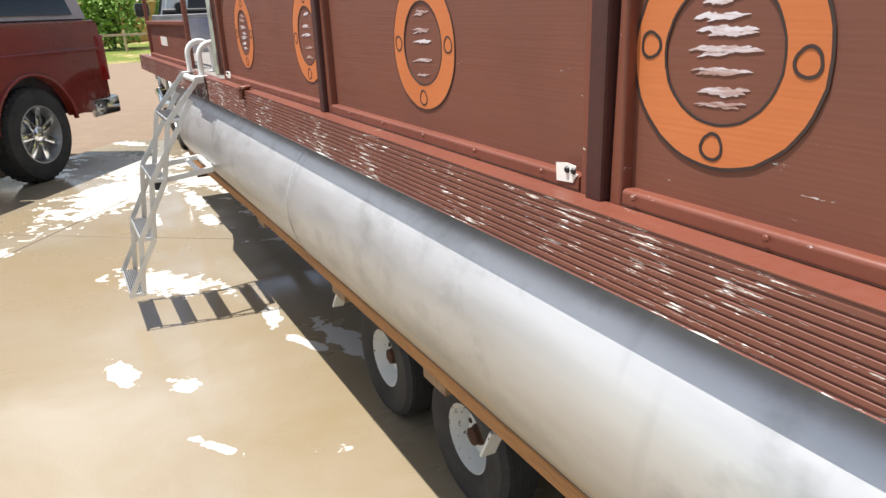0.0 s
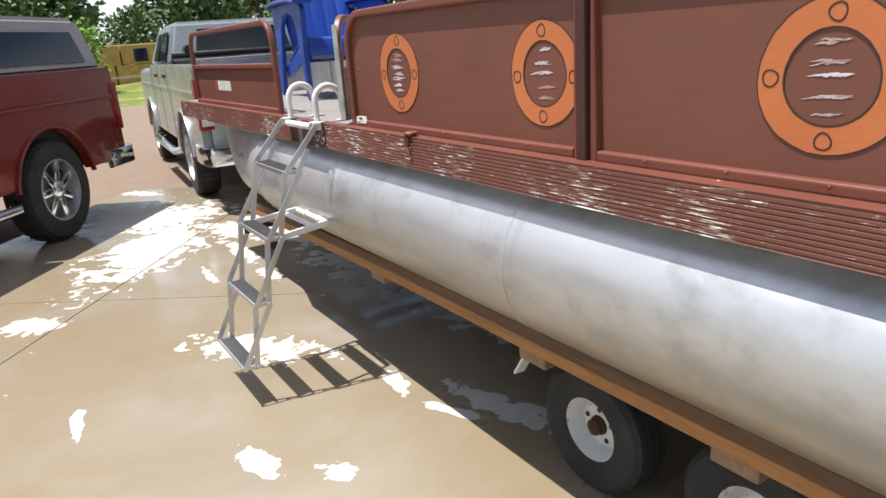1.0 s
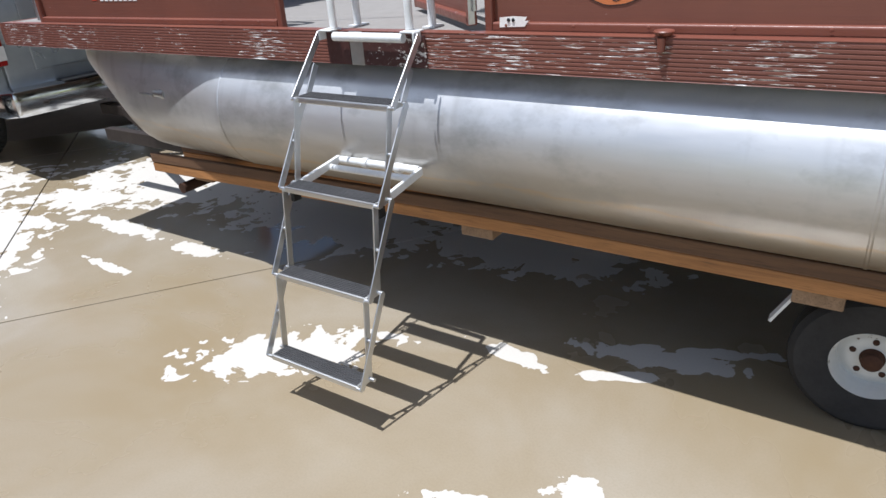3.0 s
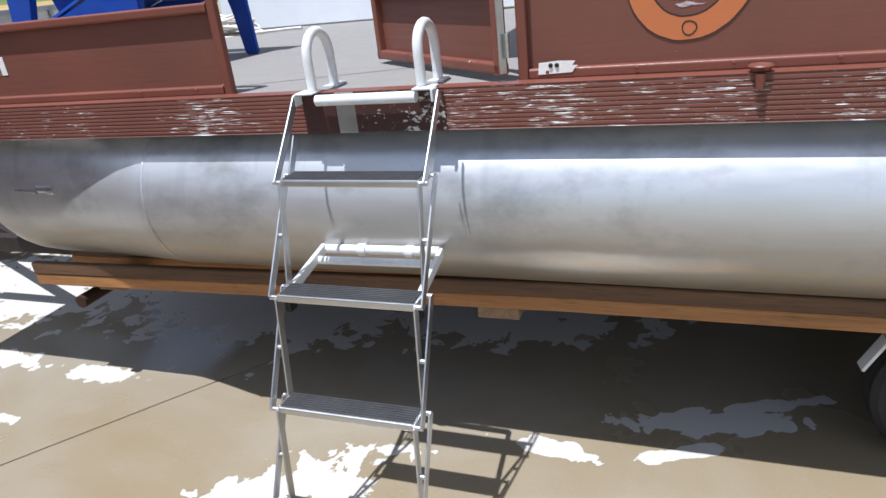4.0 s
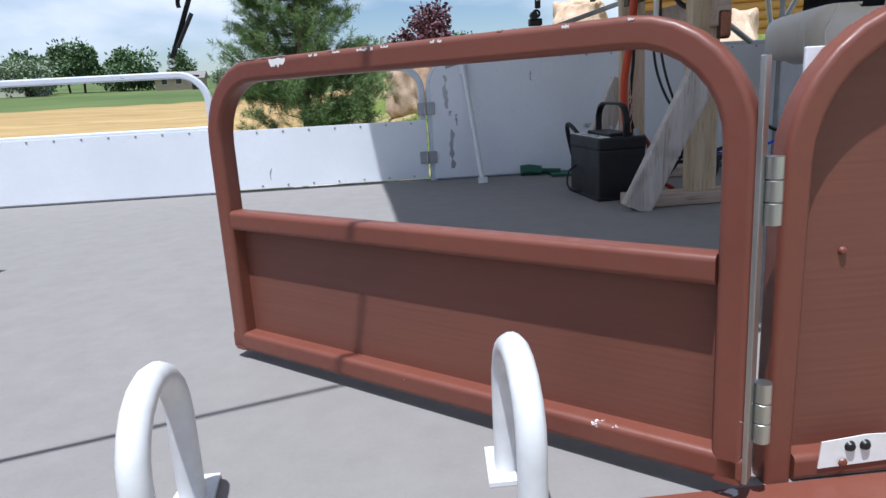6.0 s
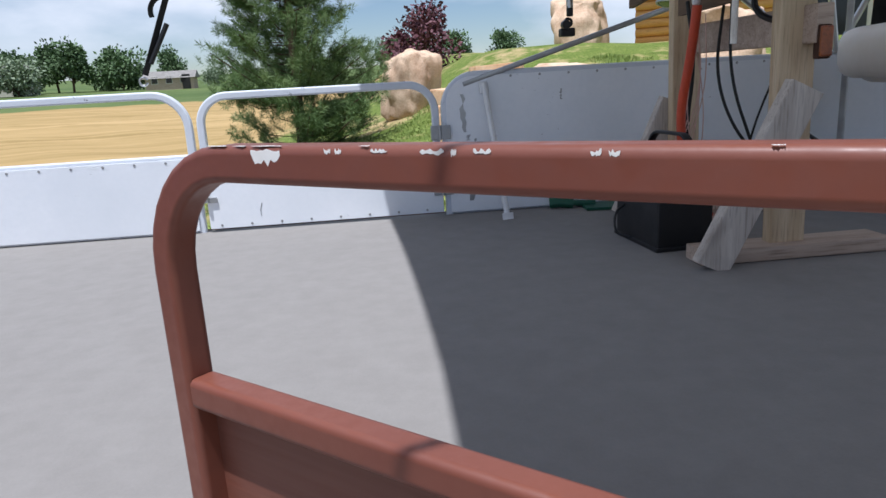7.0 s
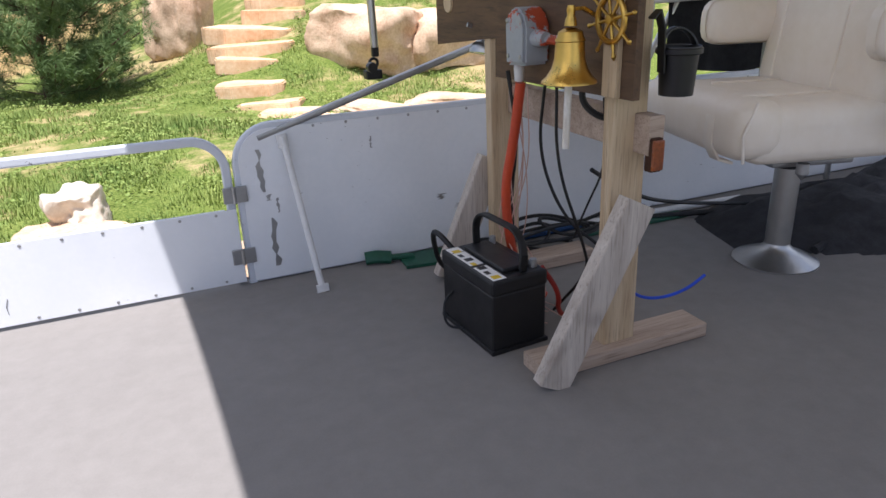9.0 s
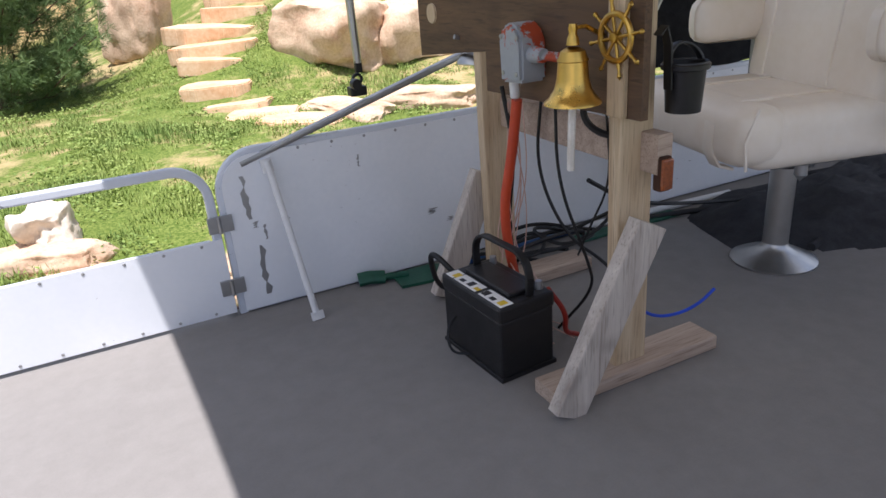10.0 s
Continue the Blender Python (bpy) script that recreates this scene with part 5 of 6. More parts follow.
for i in range(6):
    q = random.Random(80 + i)
    c = Vector((0.24 + 0.10 * i * 0.6, 2.16 + q.uniform(-0.05, 0.06), 1.262 + 0.008 * i))
    r = q.uniform(0.06, 0.13)
    cable("cable_coil", [c + Vector((r * math.cos(a) * 1.6, r * math.sin(a) * 0.6, 0.075 * abs(math.sin(a + i)) * (i % 2))) for a in [0.7 * k for k in range(10)]], 0.0065, BLACK_RUB, "black cable coil on the deck by the white fence")
cable("battery_lead", [(-0.06, 1.86, 1.44), (-0.10, 1.90, 1.50), (-0.07, 2.0, 1.44), (-0.02, 2.06, 1.30), (0.1, 2.1, 1.262)], 0.008, BLACK_RUB, "black battery lead lying behind the battery")
cable("battery_lead", [(0.075, 1.62, 1.455), (0.12, 1.60, 1.38), (0.14, 1.64, 1.30), (0.20, 1.66, 1.265)], 0.007, simple("red_lead", "a32a1c", "8a2016", 40, 0.5), "red battery lead curled beside the battery")
cable("battery_lead", [(-0.093, 1.80, 1.35), (-0.13, 1.79, 1.33), (-0.14, 1.76, 1.27), (-0.09, 1.74, 1.26)], 0.0035, BLACK_RUB, "thin black lead against the battery", n=6)
cable("blue_cord", [(0.26, 1.50, 1.40), (0.255, 1.44, 1.40), (0.30, 1.41, 1.405), (0.36, 1.40, 1.42), (0.42, 1.41, 1.44)], 0.004, BLUE_ROPE, "bright blue cord tied to the timber post", "cord", 6)
cable("long_cable", [(0.42, 1.9, 1.60), (0.62, 2.0, 1.48), (0.9, 2.1, 1.36), (1.5, 2.0, 1.30), (2.4, 1.8, 1.262)], 0.007, BLACK_RUB, "long black cable trailing behind the chair")
cable("long_cable", [(0.9, 2.25, 1.262), (1.2, 2.15, 1.27), (1.7, 1.95, 1.275), (2.4, 1.6, 1.262), (3.0, 1.5, 1.262)], 0.011, BLACK_RUB, "long black hose lying across the deck")
tube = thing("white_tube", "white tube lying along the deck by the fence", "tube")
part("tube", sweep(B(), [(0.55, 2.30, 1.2645), (1.42, 2.245, 1.2645)], ring_of(0.0135, 12)), ALU_WHITE, tube, "", True)
pad = thing("paddle", "green plastic paddle lying along the fence", "paddle")
bl = [(-0.10, -0.055), (0.05, -0.065), (0.10, -0.03), (0.10, 0.03), (0.05, 0.065), (-0.10, 0.055)]
part("blade", plate(B(), bl, 0.010, pose(0.03, 2.275, 1.2515, 0, 0, -4)), GREEN, pad)
part("shaft", sweep(B(), [(0.12, 2.27, 1.262), (1.0, 2.30, 1.265)], ring_of(0.0115, 10)), simple("blue_shaft", "1f4f86", "173f6c", 30, 0.4), pad, "blue shaft", True)
pad2 = thing("paddle", "dark green paddle with its grip on the deck", "paddle")
part("grip", sweep(B(), [(-0.185, 2.335, 1.272), (-0.15, 2.325, 1.276), (-0.10, 2.315, 1.268)], square_of(0.045, 0.03, 0.012)), GREEN, pad2, "", True)
part("neck", sweep(B(), [(-0.10, 2.315, 1.268), (-0.02, 2.30, 1.264)], ring_of(0.0115, 10)), GREEN, pad2, "", True)
mat2 = thing("green_board", "green plastic board lying by the fence", "board")
part("board", box(B(), (0.62, 2.19, 1.2515), (1.10, 2.25, 1.262), 0.004), GREEN, mat2)
# the helm corner keeps its own small setting-out
FIT = pose(0.033, 0.04, 0) @ pose(0, 1.5, DZ) @ Matrix.Scale(1.03, 4) @ pose(0, -1.5, -DZ)
for o in scene.objects:
    if o.parent is None and o.name.split(".")[0] in ("helm_stand", "cup_holder", "control_cable", "wire", "cable_coil", "battery_lead", "blue_cord", "long_cable", "white_tube", "paddle", "paddle_grip", "green_board"):
        o.matrix_basis = FIT @ o.matrix_basis
# heap of dark netting behind the chair, with slack folds over it
net = thing("dark_netting", "heap of dark netting with slack folds on the deck", "netting")
bm = B()
rows = []
for i in range(41):
    row = []
    for k in range(25):
        u, v = -1 + i / 20, -1 + k / 12
        x, y = 2.15 + 1.05 * u + 0.10 * v, 1.98 + 0.34 * v + 0.07 * math.sin(5 * u)
        e = max(0.0, 1 - (u * u) ** 1.5 - (v * v) ** 1.5) ** 0.7
        fold = 0.5 + 0.5 * noise.noise(Vector((x * 3.5, y * 9, 2))) + 0.25 * noise.noise(Vector((x * 12, y * 22, 5)))
        row.append(bm.verts.new((x, y, 1.2485 + e * (0.05 + 0.12 * fold))))
    rows.append(row)
for a, b in zip(rows, rows[1:]):
    for k in range(24):
        bm.faces.new((a[k], a[k + 1], b[k + 1], b[k]))
part("sheet", bm, TARP, net, "", True)
for i in range(5):
    q = random.Random(300 + i)
    y0 = 1.74 + 0.11 * i
    pts = [(1.25 + 0.17 * k + q.uniform(-0.03, 0.03), y0 + 0.05 * math.sin(1.3 * k + i) - 0.01 * k, 1.262 + 0.07 * math.sin(math.pi * min(1, k / 10)) * (0.5 + 0.25 * (i % 3))) for k in range(11)]
    part("fold", sweep(B(), pts, ring_of(0.016 + 0.004 * (i % 3), 8)), TARP, net, "", True)

# white rope in a loose coil at the bow
rope = thing("rope_coil", "white nylon rope heaped in a loose coil on the deck", "rope")
for i in range(16):
    q = random.Random(120 + i)
    c = Vector((-2.92 + q.uniform(-0.10, 0.12), 2.18 + q.uniform(-0.06, 0.06), 1.262 + 0.007 * i))
    r = q.uniform(0.08, 0.17)
    pts = [c + Vector((r * 1.4 * math.cos(a), r * 0.55 * math.sin(a), 0.02 * math.sin(2 * a + i))) for a in [2 * math.pi * k / 22 for k in range(22)]]
    part("loop", sweep(B(), pts, ring_of(0.0085, 8), closed=True), ROPE_W, rope, "", True)
cable("tail", [(-2.85, 2.2, 1.27), (-2.7, 2.22, 1.262), (-2.52, 2.1, 1.27), (-2.65, 2.0, 1.262), (-2.4, 2.18, 1.262), (-2.3, 2.16, 1.262)], 0.0085, ROPE_W, "", parent=rope)

# ---- blue plastic lounge chair at the bow ----
chair = thing("adirondack_chair", "blue moulded plastic slatted lounge chair on the deck", "chair", m=pose(-2.30, 0.80, DZ, 0, 0, -8))
# local: faces +x, y to its left
SIDE = [(-0.46, 0.625), (-0.2, 0.635), (0.2, 0.622), (0.37, 0.605), (0.405, 0.56), (0.385, 0.40), (0.372, 0.25), (0.385, 0.0), (0.315, 0.0), (0.285, 0.18), (0.262, 0.27), (0.245, 0.36),
        (0.215, 0.47), (0.15, 0.535), (0.02, 0.56), (-0.12, 0.545), (-0.205, 0.48), (-0.25, 0.38), (-0.30, 0.25), (-0.40, 0.0), (-0.49, 0.0), (-0.455, 0.20), (-0.43, 0.40)]
RAIL = [(0.33, 0.40), (0.36, 0.33), (0.30, 0.25), (0.18, 0.255), (-0.05, 0.20), (-0.32, 0.13), (-0.36, 0.20), (-0.05, 0.285), (0.15, 0.345), (0.25, 0.385)]
for y in (-0.30, 0.27):
    up = pose(0, y, 0) @ Matrix(((1, 0, 0, 0), (0, 0, 1, 0), (0, 1, 0, 0), (0, 0, 0, 1)))
    bm = plate(B(), SIDE, 0.032, up)
    bmesh.ops.recalc_face_normals(bm, faces=bm.faces[:])
    bmesh.ops.bevel(bm, geom=bm.edges[:], offset=0.008, segments=2, affect="EDGES")
    part("side_frame", bm, BLUE, chair, "moulded arm and legs in one curve", True)
    bm = plate(B(), RAIL, 0.03, pose(0, y + (0.034 if y < 0 else -0.034), 0) @ Matrix(((1, 0, 0, 0), (0, 0, 1, 0), (0, 1, 0, 0), (0, 0, 0, 1))))
    bmesh.ops.recalc_face_normals(bm, faces=bm.faces[:])
    part("seat_rail", bm, BLUE, chair)
    part("armrest", sweep(B(), [(0.41, y + 0.016, 0.612), (0.2, y + 0.016, 0.632), (-0.2, y + 0.016, 0.643), (-0.46, y + 0.016, 0.633)], square_of(0.125, 0.026, 0.012), (0, 1, 0)), BLUE, chair, "broad flat armrest", True)
bm = B()
prof = [(0.385, 0.27), (0.380, 0.33), (0.355, 0.375), (0.31, 0.39), (0.2, 0.372), (0.0, 0.305), (-0.22, 0.235)]
ra = [[bm.verts.new((x, y, z + 0.02 * (y / 0.25) ** 2)) for y in (-0.265, -0.15, 0.0, 0.15, 0.265)] for x, z in prof]
for a, b in zip(ra, ra[1:]):
    for k in range(4):
        bm.faces.new((a[k], a[k + 1], b[k + 1], b[k]))
bmesh.ops.recalc_face_normals(bm, faces=bm.faces[:])
bmesh.ops.solidify(bm, geom=bm.faces[:], thickness=0.012)
seat_sheet = part("seat", bm, BLUE, chair, "dished seat with narrow slots", True)
for i in range(4):
    x = 0.26 - 0.11 * i
    part("slot", box(B(), (x - 0.004, -0.19 + 0.02 * i, -0.003), (x + 0.004, 0.19 - 0.02 * i, 0.003), 0.001, pose(0, 0, 0.389 - 0.035 * (i + 0.2), 0, 0, 0)), BLACK, seat_sheet)
for i in range(5):
    y = -0.2 + 0.1 * i
    top = 1.00 - 0.05 * abs(i - 2) ** 1.4
    part("back_slat", sweep(B(), [(-0.18, y * 0.9, 0.23), (-0.33, y, 0.62), (-0.48, y * 1.15, top)], square_of(0.099, 0.022, 0.008), (0, 1, 0)), BLUE, chair, "", True)
part("back_rail", box(B(), (-0.37, -0.29, 0.52), (-0.335, 0.29, 0.60), 0.008), BLUE, chair)


# ---- trucks ----
def wheel_set(tr, x, y, r, out, bright):
    at = pose(x, y, r, 90 * (1 if out < 0 else -1), 0, 0)
    k = r / 0.40
    w = 0.13
    t = part("wheel", lathe(B(), [(0.24 * k, -w), (0.31 * k, -w - 0.008), (0.375 * k, -w), (0.395 * k, -w * 0.75), (0.40 * k, -w * 0.4), (0.40 * k, w * 0.4), (0.395 * k, w * 0.75), (0.375 * k, w), (0.31 * k, w + 0.008), (0.235 * k, w), (0.22 * k, 0), (0.24 * k, -w)], 56, at), RUBBER, tr, "black truck tyre", True)
    for i in range(40):
        a = 360 * i / 40
        part("tread_block", box(B(), (-0.012 * k, -w * 0.72, 0.392 * k), (0.012 * k, w * 0.72, 0.406 * k), 0.003, at @ pose(0, 0, 0, 0, 0, a) @ pose(0, 0, 0, 90, 0, 0)), RUBBER, t)
    part("rim", lathe(B(), [(0.238 * k, w * 0.92), (0.246 * k, w + 0.004), (0.236 * k, w + 0.006), (0.225 * k, w * 0.6), (0.21 * k, w * 0.2), (0.05 * k, w * 0.3), (0, w * 0.3)], 40, at), ALU_RAIL, t, "alloy rim", True)
    for i in range(7):
        a = 360 * i / 7
        part("spoke", box(B(), (0.03 * k, -0.030 * k, w * 0.25), (0.232 * k, 0.030 * k, w * 0.78), 0.012, at @ pose(0, 0, 0, 0, 0, a)), bright, t, "", True)
    part("hub_cap", lathe(B(), [(0.07 * k, w * 0.3), (0.068 * k, w * 0.8), (0.05 * k, w * 0.92), (0, w * 0.95)], 24, at), bright, t, "", True)


def truck(name, label, paint, m, wide, rail, r, shell):
    """A pickup: tail at x = 0, heading along +x, left side at +y."""
    tr = thing(name, label, "truck", m=m)
    h, wx, fx = wide / 2, 1.28, 1.28 + 3.62
    sill, arch = 0.58, r + 0.10

    def side_outline(x0, x1, z1, wheel_x):
        out = [(x0, sill)]
        if wheel_x:
            a0 = math.degrees(math.asin((sill - r) / arch))
            out += [(wheel_x - arch * math.cos(radians(a)), r + arch * math.sin(radians(a))) for a in [a0 + (180 - 2 * a0) * i / 16 for i in range(17)]]
        return out + [(x1, sill), (x1, z1 - 0.04), (x1 - 0.02, z1), (x0 + 0.02, z1), (x0, z1 - 0.06)]

    SIDE = Matrix(((1, 0, 0, 0), (0, 0, 1, 0), (0, 1, 0, 0), (0, 0, 0, 1)))
    for s in (-1, 1):
        y0 = s * h - (0.09 if s > 0 else 0.0)
        for nm, x0, x1, z1, wxx in (("bed_side", 0.02, 2.10, rail, wx), ("cab_side", 2.14, 4.0, rail, None), ("front_wing", 4.02, 5.85, rail - 0.10, fx)):
            bm = plate(B(), side_outline(x0, x1, z1, wxx), 0.09, pose(0, y0, 0) @ SIDE)
            bmesh.ops.bevel(bm, geom=[e for e in bm.edges if abs((e.verts[0].co - e.verts[1].co).y) < 1e-5], offset=0.014, segments=2, affect="EDGES")
            b = part(nm, bm, paint, tr, "", True)
            if wxx:
                part("arch_flare", sweep(B(), [(p.x, s * (h + 0.004), p.z) for p in arc((wxx, 0, r), arch + 0.012, 8, 172, 18)], square_of(0.05, 0.03, 0.01), (0, 1, 0)), paint, b, "", True)
            part("crease", box(B(), (x0 + 0.03, s * h - 0.005, rail - 0.30), (x1 - 0.03, s * h + 0.012, rail - 0.265), 0.008), paint, b)
        wheel_set(tr, wx, s * (h - 0.13), r, s, CHROME)
        wheel_set(tr, fx, s * (h - 0.13), r, s, CHROME)
        part("wheel_well", box(B(), (wx - arch - 0.05, s * h - s * 0.42 if s > 0 else -h + 0.091, 0.62), (wx + arch + 0.05, s * h - 0.091 if s > 0 else -h + 0.42, r + arch + 0.03), 0.01), BLACK, tr)
        part("step_bar", sweep(B(), [(1.9, s * (h - 0.02), 0.47), (2.0, s * (h + 0.07), 0.45), (3.9, s * (h + 0.07), 0.45), (4.0, s * (h - 0.02), 0.47)], ring_of(0.045, 14)), CHROME, tr, "chrome step bar", True)
        tl = part("tail_lamp", box(B(), (-0.014, s * h - 0.13 if s > 0 else -h - 0.012, rail - 0.64), (0.13, s * h + 0.012 if s > 0 else -h + 0.13, rail - 0.14), 0.018), RED_LENS, tr, "red tail lamp", True)
        part("reverse_lens", box(B(), (-0.018, s * h - 0.13 if s > 0 else -h + 0.012, rail - 0.60), (-0.012, s * h - 0.012 if s > 0 else -h + 0.13, rail - 0.50), 0.002), HOUSE_WHITE, tl)
        for x in (2.28, 3.18):
            part("door_handle", box(B(), (x, s * h + (0.0 if s > 0 else -0.03), rail - 0.16), (x + 0.17, s * h + (0.03 if s > 0 else 0.0), rail - 0.12), 0.01), BLACK, tr)
        for x in (3.05, 3.98):
            part("door_gap", box(B(), (x, s * h - 0.004, sill + 0.02), (x + 0.008, s * h + 0.003, rail - 0.01), 0.001), BLACK, tr)
        mi = part("mirror", box(B(), (3.78, s * (h + 0.10) - 0.10, rail + 0.05), (3.90, s * (h + 0.10) + 0.10, rail + 0.25), 0.04), BLACK, tr, "black wing mirror", True)
        part("mirror_glass", box(B(), (3.772, s * (h + 0.10) - 0.08, rail + 0.07), (3.779, s * (h + 0.10) + 0.08, rail + 0.23), 0.002), GLASS_DARK, mi)
    # cab: glass house and roof
    def house(x0, x1, z0, z1, rake0, rake1, tuck, nm, mt):
        bm = B()
        lo = [bm.verts.new((x, y, z0)) for x, y in ((x0, -h + 0.05), (x1, -h + 0.05), (x1, h - 0.05), (x0, h - 0.05))]
        up = [bm.verts.new((x, y, z1)) for x, y in ((x0 + rake0, -h + tuck), (x1 - rake1, -h + tuck), (x1 - rake1, h - tuck), (x0 + rake0, h - tuck))]
        bm.faces.new(lo[::-1])
        bm.faces.new(up)
        for i in range(4):
            bm.faces.new((lo[i], lo[(i + 1) % 4], up[(i + 1) % 4], up[i]))
        bmesh.ops.bevel(bm, geom=bm.edges[:], offset=0.05, segments=3, affect="EDGES")
        return part(nm, bm, mt, tr, "", True)

    house(2.14, 4.35, rail - 0.02, rail + 0.50, 0.14, 0.62, 0.20, "cab_roof", paint)
    for s in (-1, 1):
        for x0, x1 in ((2.36, 2.98), (3.06, 3.70)):
            bm = plate(B(), [(x0, 0), (x1, 0), (x1 - (0.32 if x1 > 3.5 else 0.02), 0.36), (x0 + 0.06, 0.36)], 0.012, pose(0, s * (h - 0.052), rail + 0.04, 0, 0, 0) @ pose(0, 0, 0, s * 16, 0, 0) @ SIDE)
            part("side_window", bm, GLASS_DARK, tr, "dark side window")
    part("rear_window", plate(B(), [(-0.62, 0), (0.62, 0), (0.55, 0.34), (-0.55, 0.34)], 0.01, pose(2.155, 0, rail + 0.07, 0, 15, 0) @ Matrix(((0, 0, -1, 0), (1, 0, 0, 0), (0, 1, 0, 0), (0, 0, 0, 1)))), GLASS_DARK, tr, "dark rear window")
    part("bonnet", box(B(), (4.1, -h + 0.05, rail - 0.22), (5.88, h - 0.05, rail - 0.07), 0.05), paint, tr, "", True)
    part("cab_floor", box(B(), (0.1, -h + 0.092, 0.60), (5.8, h - 0.092, 0.75), 0.01), BLACK, tr)
    tg = part("tailgate", box(B(), (0.0, -h + 0.092, 0.66), (0.06, h - 0.092, rail - 0.01), 0.02), paint, tr, "", True)
    part("tailgate_recess", box(B(), (-0.006, -h + 0.30, 0.80), (0.002, h - 0.30, rail - 0.20), 0.008), paint, tg)
    part("tailgate_handle", box(B(), (-0.014, -0.11, rail - 0.17), (0.0, 0.11, rail - 0.10), 0.008), BLACK, tg)
    bp = part("rear_bumper", box(B(), (-0.17, -h + 0.02, 0.50), (0.02, h - 0.02, 0.70), 0.045), CHROME, tr, "chrome rear bumper", True)
    for s in (-1, 1):
        part("bumper_end", sweep(B(), [(-0.14, s * (h - 0.06), 0.60), (-0.06, s * (h + 0.005), 0.60), (0.40, s * (h + 0.012), 0.60)], square_of(0.05, 0.19, 0.02), (0, 1, 0)), CHROME, bp, "", True)
    part("step_pad", box(B(), (-0.16, -0.60, 0.698), (0.0, 0.60, 0.708), 0.003), BLACK, bp)
    part("plate_bar", box(B(), (-0.176, -0.15, 0.54), (-0.169, 0.15, 0.66), 0.004), HOUSE_WHITE, bp)
    part("rear_sill", box(B(), (0.02, -h + 0.06, 0.56), (0.05, h - 0.06, 0.70), 0.01), paint, tr)
    part("bed_floor", box(B(), (0.06, -h + 0.09, 0.78), (2.1, h - 0.09, 0.82), 0.004), BLACK, tr)
    part("front_bumper", box(B(), (5.82, -h + 0.02, 0.48), (6.0, h - 0.02, 0.72), 0.05), CHROME, tr, "", True)
    part("grille", box(B(), (5.84, -h + 0.3, 0.74), (5.9, h - 0.3, rail - 0.16), 0.02), BLACK, tr)
    if shell:
        house(0.06, 2.12, rail - 0.01, rail + 0.52, 0.10, 0.06, 0.17, "camper_shell", simple("silver_shell_paint", "9b8f8c", "8a7d7a", 6, 0.3, 0.2))
        for s in (-1, 1):
            part("shell_window", plate(B(), [(0.35, 0), (1.85, 0), (1.82, 0.30), (0.42, 0.30)], 0.012, pose(0, s * (h - 0.062), rail + 0.08) @ pose(0, 0, 0, s * 12.5, 0, 0) @ SIDE), GLASS_DARK, tr, "dark sliding shell window")
        part("shell_band", box(B(), (0.05, -h + 0.02, rail - 0.03), (2.1, h - 0.02, rail + 0.02), 0.015), paint, tr)
    else:
        for y in (-0.72, 0.72):
            part("rack_lamp", lathe(B(), [(0, -0.05), (0.05, -0.05), (0.06, 0.05), (0, 0.05)], 18, pose(2.05, y, rail + 0.16, 0, 90, 0)), BLACK, tr, "", True)
        part("light_bar", sweep(B(), [(2.06, -h + 0.1, rail), (2.06, -h + 0.1, rail + 0.10), (2.06, h - 0.1, rail + 0.10), (2.06, h - 0.1, rail)], ring_of(0.025, 10)), BLACK, tr, "", True)
    return tr


truck("silver_pickup", "silver pickup truck with chrome bumper backed to the trailer", SILVER, pose(-4.66, 1.40, 0, 0, 0, 180 - 5), 2.04, 1.50, 0.44, False)
truck("red_pickup", "dark red pickup truck with a camper shell on the drive", RED_CAR, pose(-6.60, -1.00, 0, 0, 0, -37), 2.10, 1.52, 0.47, True)


# ---- stones and steps on the bank ----
def boulder(name, label, c, s, seed, mat, rough=0.35):
    bm = B()
    bmesh.ops.create_icosphere(bm, subdivisions=5, radius=1.0)
    for v in bm.verts:
        n = v.co.normalized()
        k = 1 + rough * noise.noise(n * 1.1 + Vector((seed, 0, 0))) + 0.25 * rough * noise.noise(n * 3.1 + Vector((0, seed, 0))) + 0.025 * noise.noise(n * 8 + Vector((0, 0, seed))) + 0.010 * noise.noise(n * 21 + Vector((seed, 0, seed)))
        q = Vector((max(-0.62, min(0.62, n.x)), max(-0.62, min(0.62, n.y)), max(-0.58, min(0.58, n.z))))
        v.co = (n * 0.45 + q * 0.75) * k
        v.co = Vector((v.co.x * s[0], v.co.y * s[1], v.co.z * s[2]))
    return tagged(part(name, bm, mat, None, label, True, pose(c[0], c[1], c[2], 0, 0, seed * 37)), "", "boulder", "boulders on the bank")


def on(x, y, dz=0.0):
    return (x, y, land(x, y) + dz)


boulder("boulder", "large pale pink granite boulder on the grass bank", on(2.45, 10.75, 0.22), (1.02, 0.6, 0.56), 3.1, STONE)
boulder("boulder", "low pale boulder with dark lichen on the bank", on(3.75, 10.4, 0.22), (0.85, 0.5, 0.50), 5.3, STONE)
boulder("boulder", "rounded pinkish boulder behind the pine", on(0.02, 14.2, 0.48), (0.66, 0.5, 0.72), 8.2, STONE)
boulder("boulder", "tan boulder beside the stone steps", on(4.6, 17.5, 0.5), (0.8, 0.7, 0.9), 1.7, STONE)
boulder("boulder", "large pale boulder near the house", on(5.6, 12.2, 0.5), (1.5, 0.8, 0.85), 6.6, STONE)
boulder("boulder", "white quartz rock on the grass by the fence", on(-1.40, 6.05, 0.10), (0.30, 0.2, 0.22), 2.4, STONE_WHITE, 0.5)
boulder("boulder", "low tan rock under the white quartz", on(-1.42, 5.75, -0.02), (0.42, 0.22, 0.15), 4.4, STONE)
